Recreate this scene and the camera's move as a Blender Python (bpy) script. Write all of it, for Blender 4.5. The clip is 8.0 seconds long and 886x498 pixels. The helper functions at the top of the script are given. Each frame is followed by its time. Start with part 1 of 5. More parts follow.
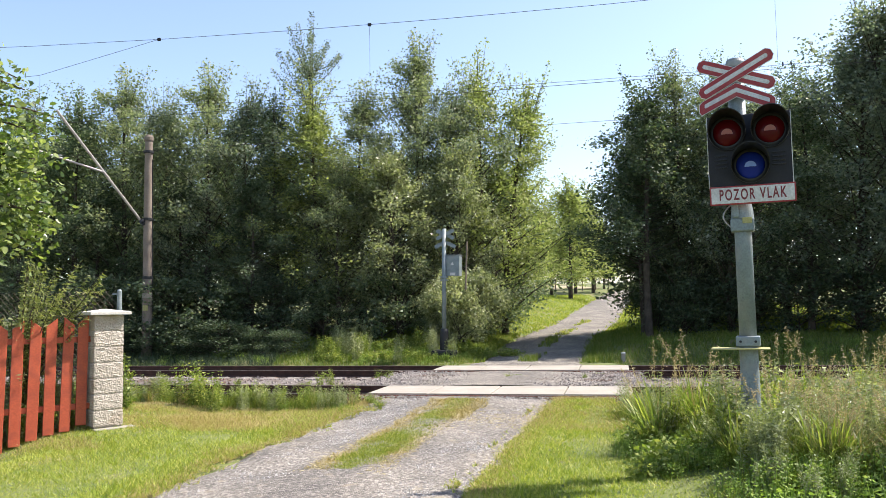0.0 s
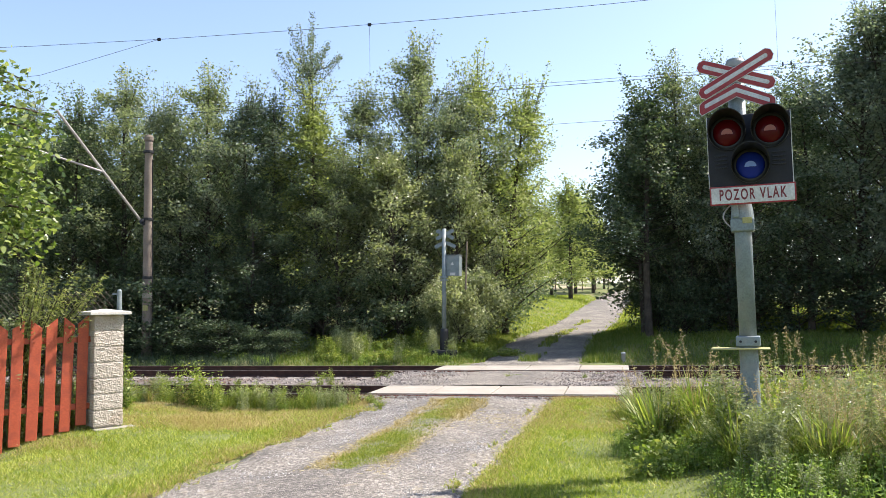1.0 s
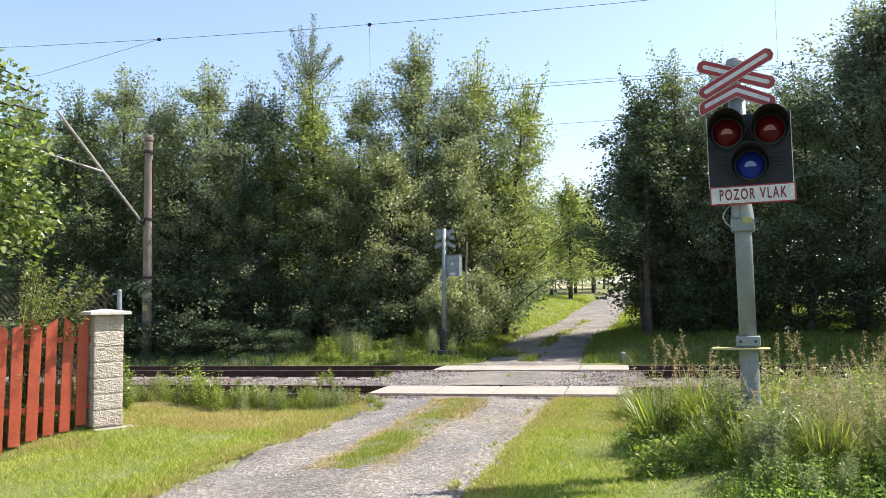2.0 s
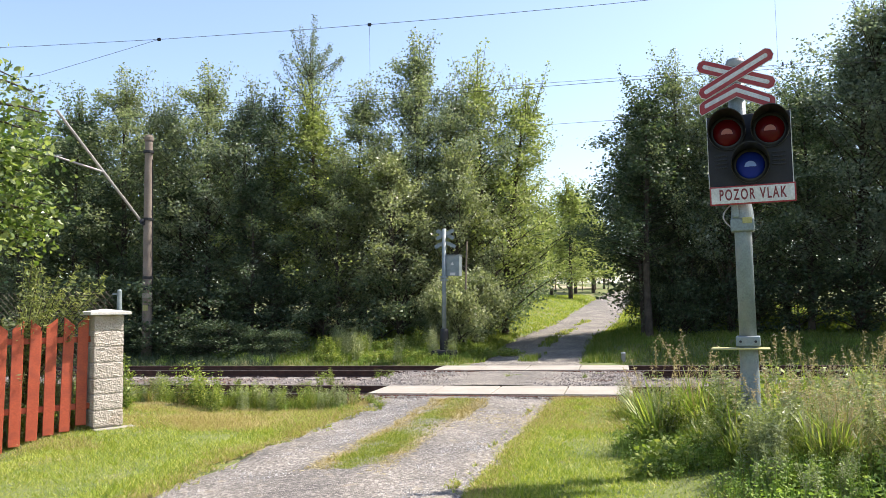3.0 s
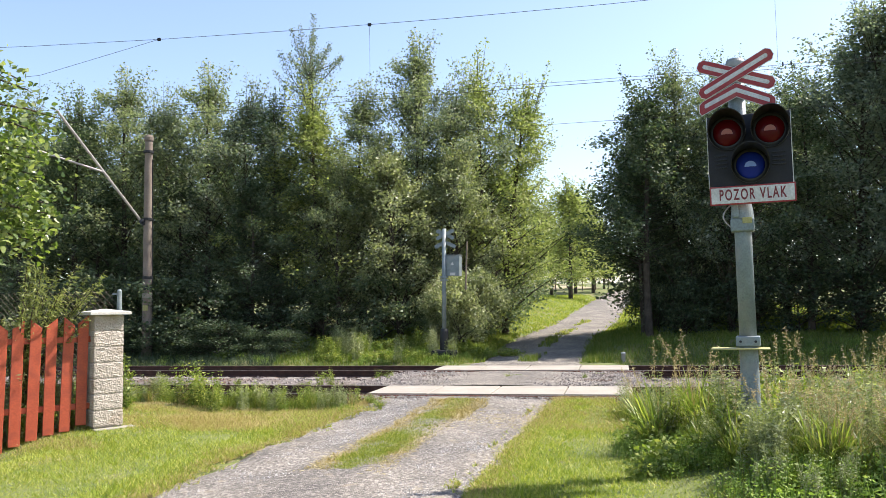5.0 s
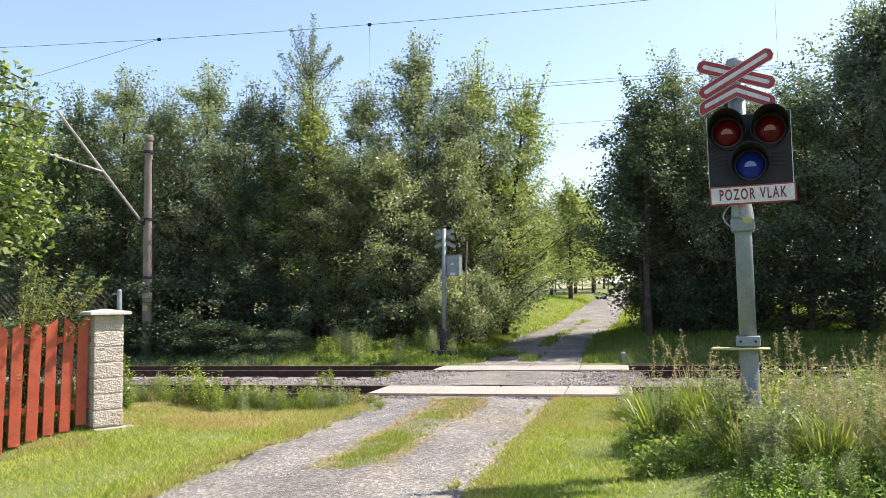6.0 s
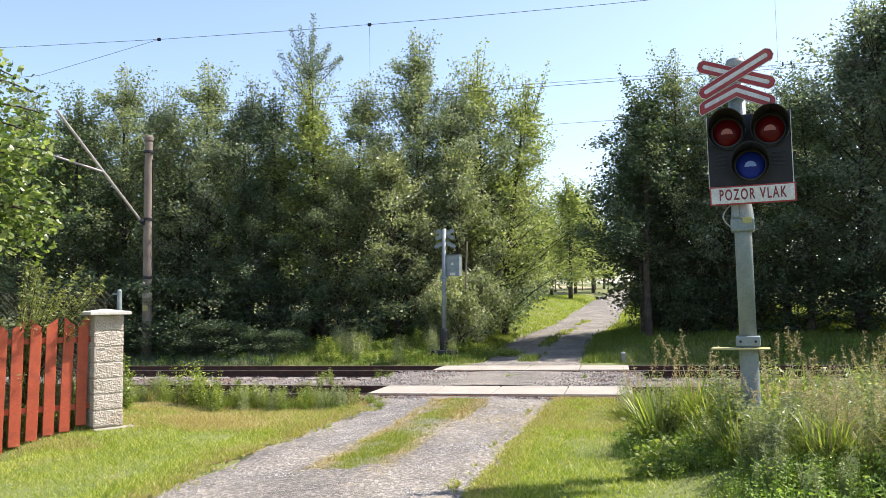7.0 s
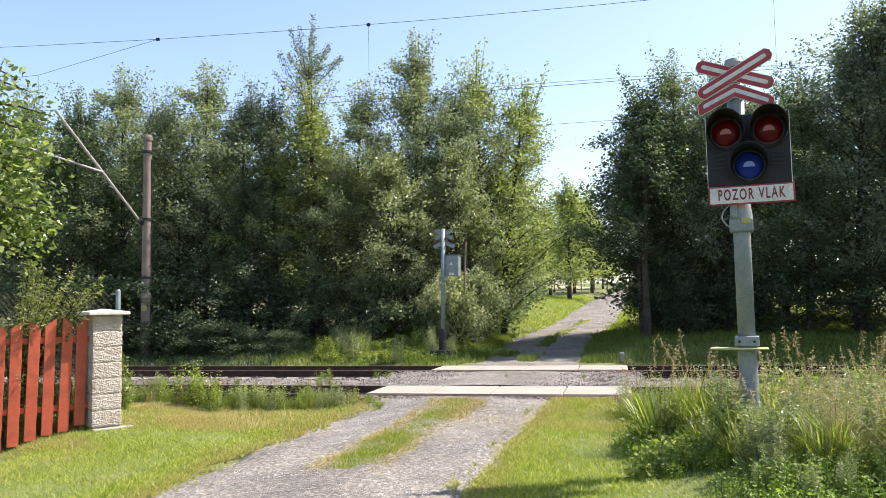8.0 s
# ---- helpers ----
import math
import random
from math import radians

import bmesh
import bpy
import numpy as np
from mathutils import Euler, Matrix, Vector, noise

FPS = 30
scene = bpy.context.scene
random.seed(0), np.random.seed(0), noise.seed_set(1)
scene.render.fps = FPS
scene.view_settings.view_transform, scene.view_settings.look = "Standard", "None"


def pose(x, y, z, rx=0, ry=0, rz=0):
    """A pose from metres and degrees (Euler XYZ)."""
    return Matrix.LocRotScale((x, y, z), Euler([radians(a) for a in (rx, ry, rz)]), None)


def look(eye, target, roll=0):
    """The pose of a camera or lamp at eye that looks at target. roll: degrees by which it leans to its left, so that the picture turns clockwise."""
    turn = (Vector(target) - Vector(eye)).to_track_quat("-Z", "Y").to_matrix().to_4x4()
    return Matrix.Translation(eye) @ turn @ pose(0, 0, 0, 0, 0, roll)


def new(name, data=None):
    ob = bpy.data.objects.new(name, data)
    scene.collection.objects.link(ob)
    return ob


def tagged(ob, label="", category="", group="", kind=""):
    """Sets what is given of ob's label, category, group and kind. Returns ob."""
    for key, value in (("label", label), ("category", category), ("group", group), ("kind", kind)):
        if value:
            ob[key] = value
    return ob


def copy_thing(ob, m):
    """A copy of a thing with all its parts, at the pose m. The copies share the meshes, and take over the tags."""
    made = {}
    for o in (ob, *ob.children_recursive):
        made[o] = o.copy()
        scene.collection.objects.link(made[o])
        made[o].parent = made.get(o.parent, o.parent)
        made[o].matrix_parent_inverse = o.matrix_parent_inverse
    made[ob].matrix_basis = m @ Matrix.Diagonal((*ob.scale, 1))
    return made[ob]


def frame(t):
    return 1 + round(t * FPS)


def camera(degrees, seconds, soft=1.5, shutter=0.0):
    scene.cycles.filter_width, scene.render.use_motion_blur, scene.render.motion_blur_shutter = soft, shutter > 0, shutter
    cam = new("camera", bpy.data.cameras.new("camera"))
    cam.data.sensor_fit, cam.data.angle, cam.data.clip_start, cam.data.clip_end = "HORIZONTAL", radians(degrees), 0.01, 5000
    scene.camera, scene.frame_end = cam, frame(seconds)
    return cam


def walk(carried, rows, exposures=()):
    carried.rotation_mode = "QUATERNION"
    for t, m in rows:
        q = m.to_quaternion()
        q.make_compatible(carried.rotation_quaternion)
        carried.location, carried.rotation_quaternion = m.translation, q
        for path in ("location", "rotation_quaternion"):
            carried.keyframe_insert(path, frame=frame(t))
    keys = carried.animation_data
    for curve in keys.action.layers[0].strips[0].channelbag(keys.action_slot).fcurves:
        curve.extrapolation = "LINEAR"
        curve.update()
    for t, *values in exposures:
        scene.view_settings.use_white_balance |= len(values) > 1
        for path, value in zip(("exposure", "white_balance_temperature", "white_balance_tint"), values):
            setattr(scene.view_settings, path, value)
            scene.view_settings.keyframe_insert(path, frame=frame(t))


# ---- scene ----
# camera on a tripod; a faint nudge at the end
cam = camera(58.5, 8.0, soft=0.75)
EYE = (0.0, 0.0, 1.52)


def aim(dx=0.0, dy=0.0):
    return look(EYE, (dx * 10, 10.0, 1.52 + 0.7264 + dy * 10), -1.0)


walk(cam, [(0, aim()), (7.2, aim()), (7.6, aim(0.0006)), (8.0, aim(0.0014))], [(0, 1.17, 6500, 15), (8.0, 1.17, 6500, 15)])

# ---- light ----
SUN_AZ, SUN_EL = 76.0, 53.0
world = bpy.data.worlds.new("sky")
scene.world = world
world.use_nodes = True
wn = world.node_tree.nodes
sky = wn.new("ShaderNodeTexSky")
sky.sky_type = 'NISHITA'
sky.sun_disc = False
sky.sun_elevation, sky.sun_rotation = radians(SUN_EL), radians(SUN_AZ)
sky.dust_density, sky.air_density, sky.ozone_density = 1.3, 1.0, 1.0
wn["Background"].inputs[1].default_value = 0.125
world.node_tree.links.new(sky.outputs[0], wn["Background"].inputs[0])
sun = new("sun", bpy.data.lights.new("sun", 'SUN'))
sun.data.energy, sun.data.angle, sun.data.color = 4.6, radians(0.55), (1.0, 0.95, 0.86)
az, el = radians(SUN_AZ), radians(SUN_EL)
to_sun = Vector((math.sin(az) * math.cos(el), math.cos(az) * math.cos(el), math.sin(el)))
sun.matrix_world = look(tuple(to_sun * 60), (0, 0, 0))


# ---- materials ----
def shader(name):
    m = bpy.data.materials.new(name)
    m.use_nodes = True
    n, l = m.node_tree.nodes, m.node_tree.links
    return m, n, l, n["Principled BSDF"]


def noise_node(n, l, scale, detail=6, coord="Object"):
    tc = n.new("ShaderNodeTexCoord")
    t = n.new("ShaderNodeTexNoise")
    t.inputs["Scale"].default_value, t.inputs["Detail"].default_value = scale, detail
    l.new(tc.outputs[coord], t.inputs["Vector"])
    return t


def ramp(n, l, src, stops):
    r = n.new("ShaderNodeValToRGB")
    e = r.color_ramp.elements
    while len(e) < len(stops):
        e.new(0.5)
    for s, (pos, c) in zip(e, stops):
        s.position, s.color = pos, (*c, 1)
    l.new(src, r.inputs[0])
    return r


def mixed(n, l, fac, a, b, how='MIX'):
    x = n.new("ShaderNodeMix")
    x.data_type, x.blend_type = 'RGBA', how
    for sock, v in ((x.inputs[0], fac), (x.inputs[6], a), (x.inputs[7], b)):
        if isinstance(v, bpy.types.NodeSocket):
            l.new(v, sock)
        elif isinstance(v, tuple):
            sock.default_value = (*v, 1)
        else:
            sock.default_value = v
    return x.outputs[2]


def surface(name, dark, light, big=2.0, fine=40.0, rough=0.7, metal=0.0, bump=0.3, depth=0.01, dirt=None, dirt_scale=1.2):
    """Two tones broken up at two scales, with fine relief and optional stains."""
    m, n, l, b = shader(name)
    n1, n2 = noise_node(n, l, big), noise_node(n, l, fine)
    c = ramp(n, l, n1.outputs[0], [(0.3, dark), (0.7, light)]).outputs[0]
    g = ramp(n, l, n2.outputs[0], [(0.3, (0.62, 0.62, 0.62)), (0.7, (1.0, 1.0, 1.0))]).outputs[0]
    c = mixed(n, l, 0.8, c, g, 'MULTIPLY')
    if dirt:
        n3 = noise_node(n, l, dirt_scale, 9)
        f = ramp(n, l, n3.outputs[0], [(0.52, (0, 0, 0)), (0.68, (1, 1, 1))]).outputs[0]
        c = mixed(n, l, f, c, dirt)
    l.new(c, b.inputs["Base Color"])
    b.inputs["Roughness"].default_value, b.inputs["Metallic"].default_value = rough, metal
    if bump:
        bp = n.new("ShaderNodeBump")
        bp.inputs["Strength"].default_value, bp.inputs["Distance"].default_value = bump, depth
        l.new(n2.outputs[0], bp.inputs["Height"])
        l.new(bp.outputs[0], b.inputs["Normal"])
    return m


def leafy(name, a, b_col, c_col, through_col=0.35, rough=0.45, gloss=0.45):
    """Foliage: every leaf its own tone, light shining through."""
    m, n, l, b = shader(name)
    geo = n.new("ShaderNodeNewGeometry")
    oi = n.new("ShaderNodeObjectInfo")
    c = ramp(n, l, geo.outputs["Random Per Island"], [(0.0, a), (0.55, b_col), (1.0, c_col)]).outputs[0]
    v = ramp(n, l, oi.outputs["Random"], [(0.0, (0.78, 0.8, 0.75)), (1.0, (1.15, 1.12, 1.0))]).outputs[0]
    c = mixed(n, l, 1.0, c, v, 'MULTIPLY')
    l.new(c, b.inputs["Base Color"])
    b.inputs["Roughness"].default_value = rough
    b.inputs["Specular IOR Level"].default_value = gloss
    tr = n.new("ShaderNodeBsdfTranslucent")
    tint = mixed(n, l, 1.0, c, (1.2, 1.28, 0.72), 'MULTIPLY')
    l.new(tint, tr.inputs["Color"])
    mx = n.new("ShaderNodeMixShader")
    mx.inputs[0].default_value = through_col
    l.new(b.outputs[0], mx.inputs[1])
    l.new(tr.outputs[0], mx.inputs[2])
    l.new(mx.outputs[0], n["Material Output"].inputs["Surface"])
    return m


def plain(name, col, rough=0.5, metal=0.0):
    return surface(name, tuple(v * 0.88 for v in col), col, 5, 60, rough, metal, 0.08, 0.002)


M = dict(
    soil=surface("soil_and_thatch", (0.08, 0.115, 0.026), (0.18, 0.2, 0.055), 1.3, 30, 0.95, 0, 0.6, 0.02, (0.2, 0.17, 0.075), 0.9),
    gravel=None,
    pebble=surface("pebble_grey", (0.28, 0.265, 0.245), (0.6, 0.57, 0.53), 3, 50, 0.9, 0, 0.2, 0.003),
    ballast=surface("ballast_bed", (0.12, 0.1, 0.085), (0.3, 0.26, 0.23), 3, 22, 0.95, 0, 1.0, 0.05, (0.09, 0.06, 0.045), 1.1),
    stone=surface("ballast_stone", (0.2, 0.17, 0.15), (0.45, 0.4, 0.36), 2.5, 30, 0.9, 0, 0.3, 0.004, (0.17, 0.1, 0.07), 0.7),
    rust=surface("rusty_rail_steel", (0.035, 0.017, 0.013), (0.09, 0.041, 0.028), 6, 60, 0.85, 0.15, 0.3, 0.003),
    rust_red=surface("fresh_rust", (0.16, 0.05, 0.034), (0.27, 0.095, 0.06), 6, 60, 0.85, 0.0, 0.3, 0.003),
    railtop=surface("worn_rail_head", (0.18, 0.15, 0.13), (0.3, 0.27, 0.25), 6, 70, 0.4, 0.8, 0.1, 0.001),
    sleeper=surface("sleeper_concrete", (0.16, 0.14, 0.12), (0.28, 0.25, 0.22), 4, 45, 0.9, 0, 0.3, 0.004, (0.1, 0.06, 0.04)),
    concrete=surface("pale_concrete", (0.3, 0.27, 0.22), (0.4, 0.365, 0.31), 1.6, 70, 0.85, 0, 0.3, 0.003, (0.3, 0.27, 0.22), 1.5),
    galvan=surface("weathered_zinc", (0.17, 0.21, 0.215), (0.25, 0.3, 0.305), 5, 60, 0.55, 0.12, 0.12, 0.002, (0.24, 0.25, 0.24), 4),
    mast=surface("mast_concrete", (0.17, 0.135, 0.105), (0.3, 0.24, 0.19), 2, 40, 0.9, 0, 0.3, 0.004, (0.13, 0.1, 0.085), 1.4),
    dark_metal=surface("dark_painted_metal", (0.007, 0.0075, 0.009), (0.014, 0.0145, 0.017), 8, 60, 0.55, 0, 0.1, 0.001),
    plate=surface("dark_grey_plate", (0.01, 0.0105, 0.015), (0.018, 0.0185, 0.025), 6, 60, 0.75, 0, 0.1, 0.001),
    red=surface("red_sign_paint", (0.28, 0.018, 0.022), (0.38, 0.035, 0.04), 8, 60, 0.5, 0, 0.08, 0.001, (0.3, 0.06, 0.05), 5),
    white=surface("white_sign_paint", (0.55, 0.54, 0.52), (0.7, 0.69, 0.67), 7, 60, 0.5, 0, 0.08, 0.001, (0.45, 0.42, 0.38), 4),
    black=plain("black_rubber", (0.012, 0.012, 0.012), 0.7),
    fence=surface("red_brown_painted_wood", (0.41, 0.066, 0.026), (0.54, 0.1, 0.038), 3, 50, 0.62, 0, 0.3, 0.003, (0.28, 0.05, 0.025), 5),
    block=surface("split_face_block", (0.44, 0.38, 0.31), (0.61, 0.53, 0.445), 6, 60, 0.95, 0, 1.0, 0.018, (0.36, 0.29, 0.22), 3.5),
    cap=surface("pale_cap_stone", (0.6, 0.56, 0.5), (0.72, 0.68, 0.62), 4, 60, 0.85, 0, 0.2, 0.002),
    mortar=surface("mortar", (0.3, 0.27, 0.23), (0.4, 0.36, 0.32), 5, 60, 0.95),
    bark=surface("bark", (0.035, 0.026, 0.018), (0.1, 0.078, 0.055), 4, 25, 0.95, 0, 0.7, 0.02),
    wire=plain("weathered_copper_wire", (0.1, 0.092, 0.085), 0.6, 0.4),
    tube=surface("grey_steel_tube", (0.38, 0.35, 0.33), (0.52, 0.49, 0.46), 5, 50, 0.5, 0.3, 0.1, 0.002),
    rail_wood=surface("grey_weathered_wood", (0.14, 0.11, 0.08), (0.25, 0.2, 0.15), 4, 50, 0.85),
    yellow=surface("yellow_painted_step", (0.3, 0.28, 0.09), (0.45, 0.42, 0.17), 6, 50, 0.6),
    plume=leafy("dry_seed_head", (0.24, 0.18, 0.12), (0.38, 0.3, 0.21), (0.5, 0.43, 0.32), 0.4, 0.8),
    straw=leafy("dry_straw", (0.3, 0.23, 0.1), (0.42, 0.33, 0.15), (0.5, 0.42, 0.22), 0.3, 0.8),
    lawn=leafy("lawn_blades", (0.12, 0.19, 0.016), (0.28, 0.345, 0.04), (0.52, 0.49, 0.16), 0.45),
    meadow=leafy("meadow_blades", (0.09, 0.15, 0.02), (0.15, 0.21, 0.03), (0.28, 0.27, 0.08), 0.4),
    leaf_a=leafy("leaf_deep_green", (0.066, 0.104, 0.06), (0.118, 0.165, 0.095), (0.22, 0.265, 0.17), 0.46, 0.5),
    leaf_b=leafy("leaf_olive", (0.125, 0.165, 0.1), (0.215, 0.255, 0.16), (0.34, 0.37, 0.25), 0.52, 0.46),
    leaf_c=leafy("leaf_yellow_green", (0.15, 0.195, 0.066), (0.26, 0.305, 0.115), (0.42, 0.45, 0.22), 0.55, 0.4),
    leaf_d=leafy("leaf_blue_green", (0.1, 0.142, 0.11), (0.175, 0.215, 0.17), (0.3, 0.335, 0.27), 0.48, 0.45, 0.6),
    leaf_n=leafy("leaf_fruit_tree", (0.05, 0.095, 0.02), (0.13, 0.19, 0.04), (0.34, 0.39, 0.15), 0.42, 0.3, 0.9),
    weed_a=leafy("weed_green", (0.1, 0.16, 0.03), (0.22, 0.28, 0.055), (0.42, 0.44, 0.13), 0.46),
    weed_b=leafy("weed_grey_green", (0.16, 0.19, 0.1), (0.28, 0.31, 0.17), (0.43, 0.45, 0.28), 0.42),
    leaf_e=leafy("leaf_pale_willow", (0.15, 0.182, 0.1), (0.262, 0.292, 0.17), (0.43, 0.45, 0.3), 0.48, 0.42, 0.6),
    hay=leafy("bleached_hay", (0.24, 0.2, 0.13), (0.33, 0.28, 0.19), (0.44, 0.39, 0.28), 0.2, 0.85),
    # darker foliage tone that stands in for deep shade, not another species
    leaf_k=leafy("leaf_shade_dark", (0.036, 0.064, 0.036), (0.07, 0.106, 0.06), (0.14, 0.175, 0.11), 0.4, 0.5),
    leaf_s=leafy("leaf_olive_shoot", (0.12, 0.15, 0.04), (0.22, 0.25, 0.08), (0.36, 0.37, 0.16), 0.45, 0.45),
    weed_c=leafy("weed_shade_green", (0.11, 0.185, 0.036), (0.2, 0.3, 0.062), (0.34, 0.42, 0.13), 0.48, 0.6),
    field=surface("dry_field", (0.3, 0.25, 0.14), (0.42, 0.35, 0.2), 0.3, 6, 0.95),
)


def gravelly(name, tones, scale=75.0):
    """Packed stone chips of many tones, with dusty and damp areas."""
    m, n, l, b = shader(name)
    tc = n.new("ShaderNodeTexCoord")
    cols = None
    bumps = []
    for k, sc in enumerate((scale, scale * 0.42)):
        vor = n.new("ShaderNodeTexVoronoi")
        vor.inputs["Scale"].default_value = sc
        l.new(tc.outputs["Object"], vor.inputs["Vector"])
        sep = n.new("ShaderNodeSeparateColor")
        l.new(vor.outputs["Color"], sep.inputs[0])
        c = ramp(n, l, sep.outputs[0], [(0.0, tones[0]), (0.35, tones[1]), (0.75, tones[2]), (1.0, tones[3])]).outputs[0]
        cols = c if cols is None else mixed(n, l, 0.42, cols, c)
        bumps.append(vor.outputs["Distance"])
    n1 = noise_node(n, l, 0.9, 8)
    dust = ramp(n, l, n1.outputs[0], [(0.38, (0.72, 0.7, 0.68)), (0.62, (1.08, 1.04, 0.98))]).outputs[0]
    c = mixed(n, l, 1.0, cols, dust, 'MULTIPLY')
    n2 = noise_node(n, l, 5.0, 8)
    straw = ramp(n, l, n2.outputs[0], [(0.6, (0, 0, 0)), (0.74, (1, 1, 1))]).outputs[0]
    c = mixed(n, l, straw, c, (0.27, 0.23, 0.16))
    l.new(c, b.inputs["Base Color"])
    b.inputs["Roughness"].default_value = 0.95
    bp = n.new("ShaderNodeBump")
    bp.inputs["Strength"].default_value, bp.inputs["Distance"].default_value = 1.0, 0.012
    bp.invert = True
    l.new(bumps[0], bp.inputs["Height"])
    l.new(bp.outputs[0], b.inputs["Normal"])
    return m


M["gravel"] = gravelly("gravel_road", ((0.062, 0.058, 0.053), (0.135, 0.126, 0.113), (0.24, 0.222, 0.197), (0.52, 0.485, 0.435)))


def glassy(name, col, rough=0.2):
    m, n, l, b = shader(name)
    vor = n.new("ShaderNodeTexVoronoi")
    tc = n.new("ShaderNodeTexCoord")
    vor.inputs["Scale"].default_value = 45
    l.new(tc.outputs["Object"], vor.inputs["Vector"])
    bp = n.new("ShaderNodeBump")
    bp.inputs["Strength"].default_value, bp.inputs["Distance"].default_value = 0.25, 0.003
    l.new(vor.outputs[0], bp.inputs["Height"])
    l.new(bp.outputs[0], b.inputs["Normal"])
    b.inputs["Base Color"].default_value = (*col, 1)
    b.inputs["Roughness"].default_value = rough
    b.inputs["Specular IOR Level"].default_value = 0.12
    return m


M["lens_red"] = glassy("red_lens_glass", (0.085, 0.004, 0.006))
# pale tints for the sky reflection painted on each lens
M["glint_red"] = glassy("red_tinted_glint", (0.42, 0.17, 0.16), 0.3)
M["glint_blue"] = glassy("blue_tinted_glint", (0.22, 0.32, 0.7), 0.3)
M["lens_blue"] = glassy("blue_lens_glass", (0.01, 0.024, 0.22))


# ---- mesh helpers ----
def part(name, bm, material, parent=None, label=""):
    me = bpy.data.meshes.new(name)
    bm.to_mesh(me)
    bm.free()
    me.materials.append(material)
    ob = new(name, me)
    ob.parent = parent
    return tagged(ob, label)


def array_mesh(name, verts, size, material, parent=None, label=""):
    """A mesh of many loose faces of `size` corners each, from an (n * size, 3) array."""
    k = len(verts) // size
    me = bpy.data.meshes.new(name)
    me.vertices.add(k * size)
    me.vertices.foreach_set("co", np.asarray(verts, dtype=np.float32).ravel())
    me.loops.add(k * size)
    me.loops.foreach_set("vertex_index", np.arange(k * size, dtype=np.int32))
    me.polygons.add(k)
    me.polygons.foreach_set("loop_start", np.arange(0, k * size, size, dtype=np.int32))
    me.update()
    me.validate()
    me.materials.append(material)
    ob = new(name, me)
    ob.parent = parent
    return tagged(ob, label)


def box(bm, x0, x1, y0, y1, z0, z1, bevel=0.0, m=None):
    made = bmesh.ops.create_cube(bm, size=1.0)["verts"]
    bmesh.ops.transform(bm, matrix=Matrix.Translation(((x0 + x1) / 2, (y0 + y1) / 2, (z0 + z1) / 2)) @ Matrix.Diagonal((x1 - x0, y1 - y0, z1 - z0, 1)), verts=made)
    if bevel:
        edges = list({e for v in made for e in v.link_edges})
        r = bmesh.ops.bevel(bm, geom=edges, offset=bevel, segments=2, affect='EDGES', profile=0.5)
        made = list({v for f in r["faces"] for v in f.verts} | {v for v in made if v.is_valid})
    if m is not None:
        bmesh.ops.transform(bm, matrix=m, verts=made)
    return bm


def rod(bm, a, b, r0, r1=None, seg=12, caps=True):
    a, b = Vector(a), Vector(b)
    r1 = r0 if r1 is None else r1
    made = bmesh.ops.create_cone(bm, cap_ends=caps, segments=seg, radius1=r0, radius2=r1, depth=(b - a).length)["verts"]
    q = Vector((0, 0, 1)).rotation_difference((b - a).normalized()).to_matrix().to_4x4()
    bmesh.ops.transform(bm, matrix=Matrix.Translation((a + b) / 2) @ q, verts=made)
    return bm


def lathe(bm, rings, seg=24):
    """Rings of (radius, z), closed at both ends."""
    loops = [[bm.verts.new((r * math.cos(2 * math.pi * i / seg), r * math.sin(2 * math.pi * i / seg), z)) for i in range(seg)] for r, z in rings]
    for a, b in zip(loops, loops[1:]):
        for i in range(seg):
            bm.faces.new((a[i], a[(i + 1) % seg], b[(i + 1) % seg], b[i]))
    bm.faces.new(loops[0][::-1])
    bm.faces.new(loops[-1])
    return bm


def smooth(ob):
    ob.data.polygons.foreach_set("use_smooth", [True] * len(ob.data.polygons))
    return ob


def prism(bm, outline, y0, y1):
    """An outline in x, z, drawn out along y."""
    a = [bm.verts.new((x, y0, z)) for x, z in outline]
    b = [bm.verts.new((x, y1, z)) for x, z in outline]
    bm.faces.new(a)
    bm.faces.new(b[::-1])
    k = len(outline)
    for i in range(k):
        bm.faces.new((a[i], b[i], b[(i + 1) % k], a[(i + 1) % k]))
    bmesh.ops.recalc_face_normals(bm, faces=bm.faces)
    return bm


# ---- lie of the land; the tracks run along u, v counts across them ----
TURN = -12.41
UC, US = math.cos(radians(TURN)), math.sin(radians(TURN))


def uv_xy(u, v):
    return u * UC - v * US, u * US + v * UC


def xy_uv(x, y):
    return x * UC + y * US, -x * US + y * UC


def step(a, b, t):
    t = np.clip((t - a) / (b - a), 0, 1)
    return t * t * (3 - 2 * t)


LINE = [(-3.4, -8.0), (-1.95, 3.0), (-1.3, 7.1), (-0.75, 9.5), (-0.15, 11.7), (0.65, 14.7), (1.85, 19.5), (2.65, 23.6), (3.9, 28.5), (6.3, 36), (9.0, 46), (12.8, 60), (16.2, 70), (24, 88)]
LINE_U, LINE_V = [np.array(c) for c in zip(*[xy_uv(x, y) for x, y in LINE])]
ROAD_V = [-12, 6, 10, 12.2, 13.3, 20.2, 22, 24, 28.7, 36.5, 46.9, 61.3, 71.8, 90]
ROAD_Z = [-0.24, -0.17, -0.13, -0.09, -0.02, -0.02, -0.05, 0.0, 0.3, 0.6, 1.1, 1.85, 2.6, 3.3]


def road_u(v):
    return np.interp(v, LINE_V, LINE_U)


def road_z(v):
    return np.interp(v, ROAD_V, ROAD_Z)


def wave(x, y, s, seed=0.0):
    return np.sin(x * s * 1.3 + 1.7 * np.sin(y * s * 0.9 + seed) + seed) * np.cos(y * s * 1.1 + 1.3 * np.sin(x * s * 0.7 - seed))


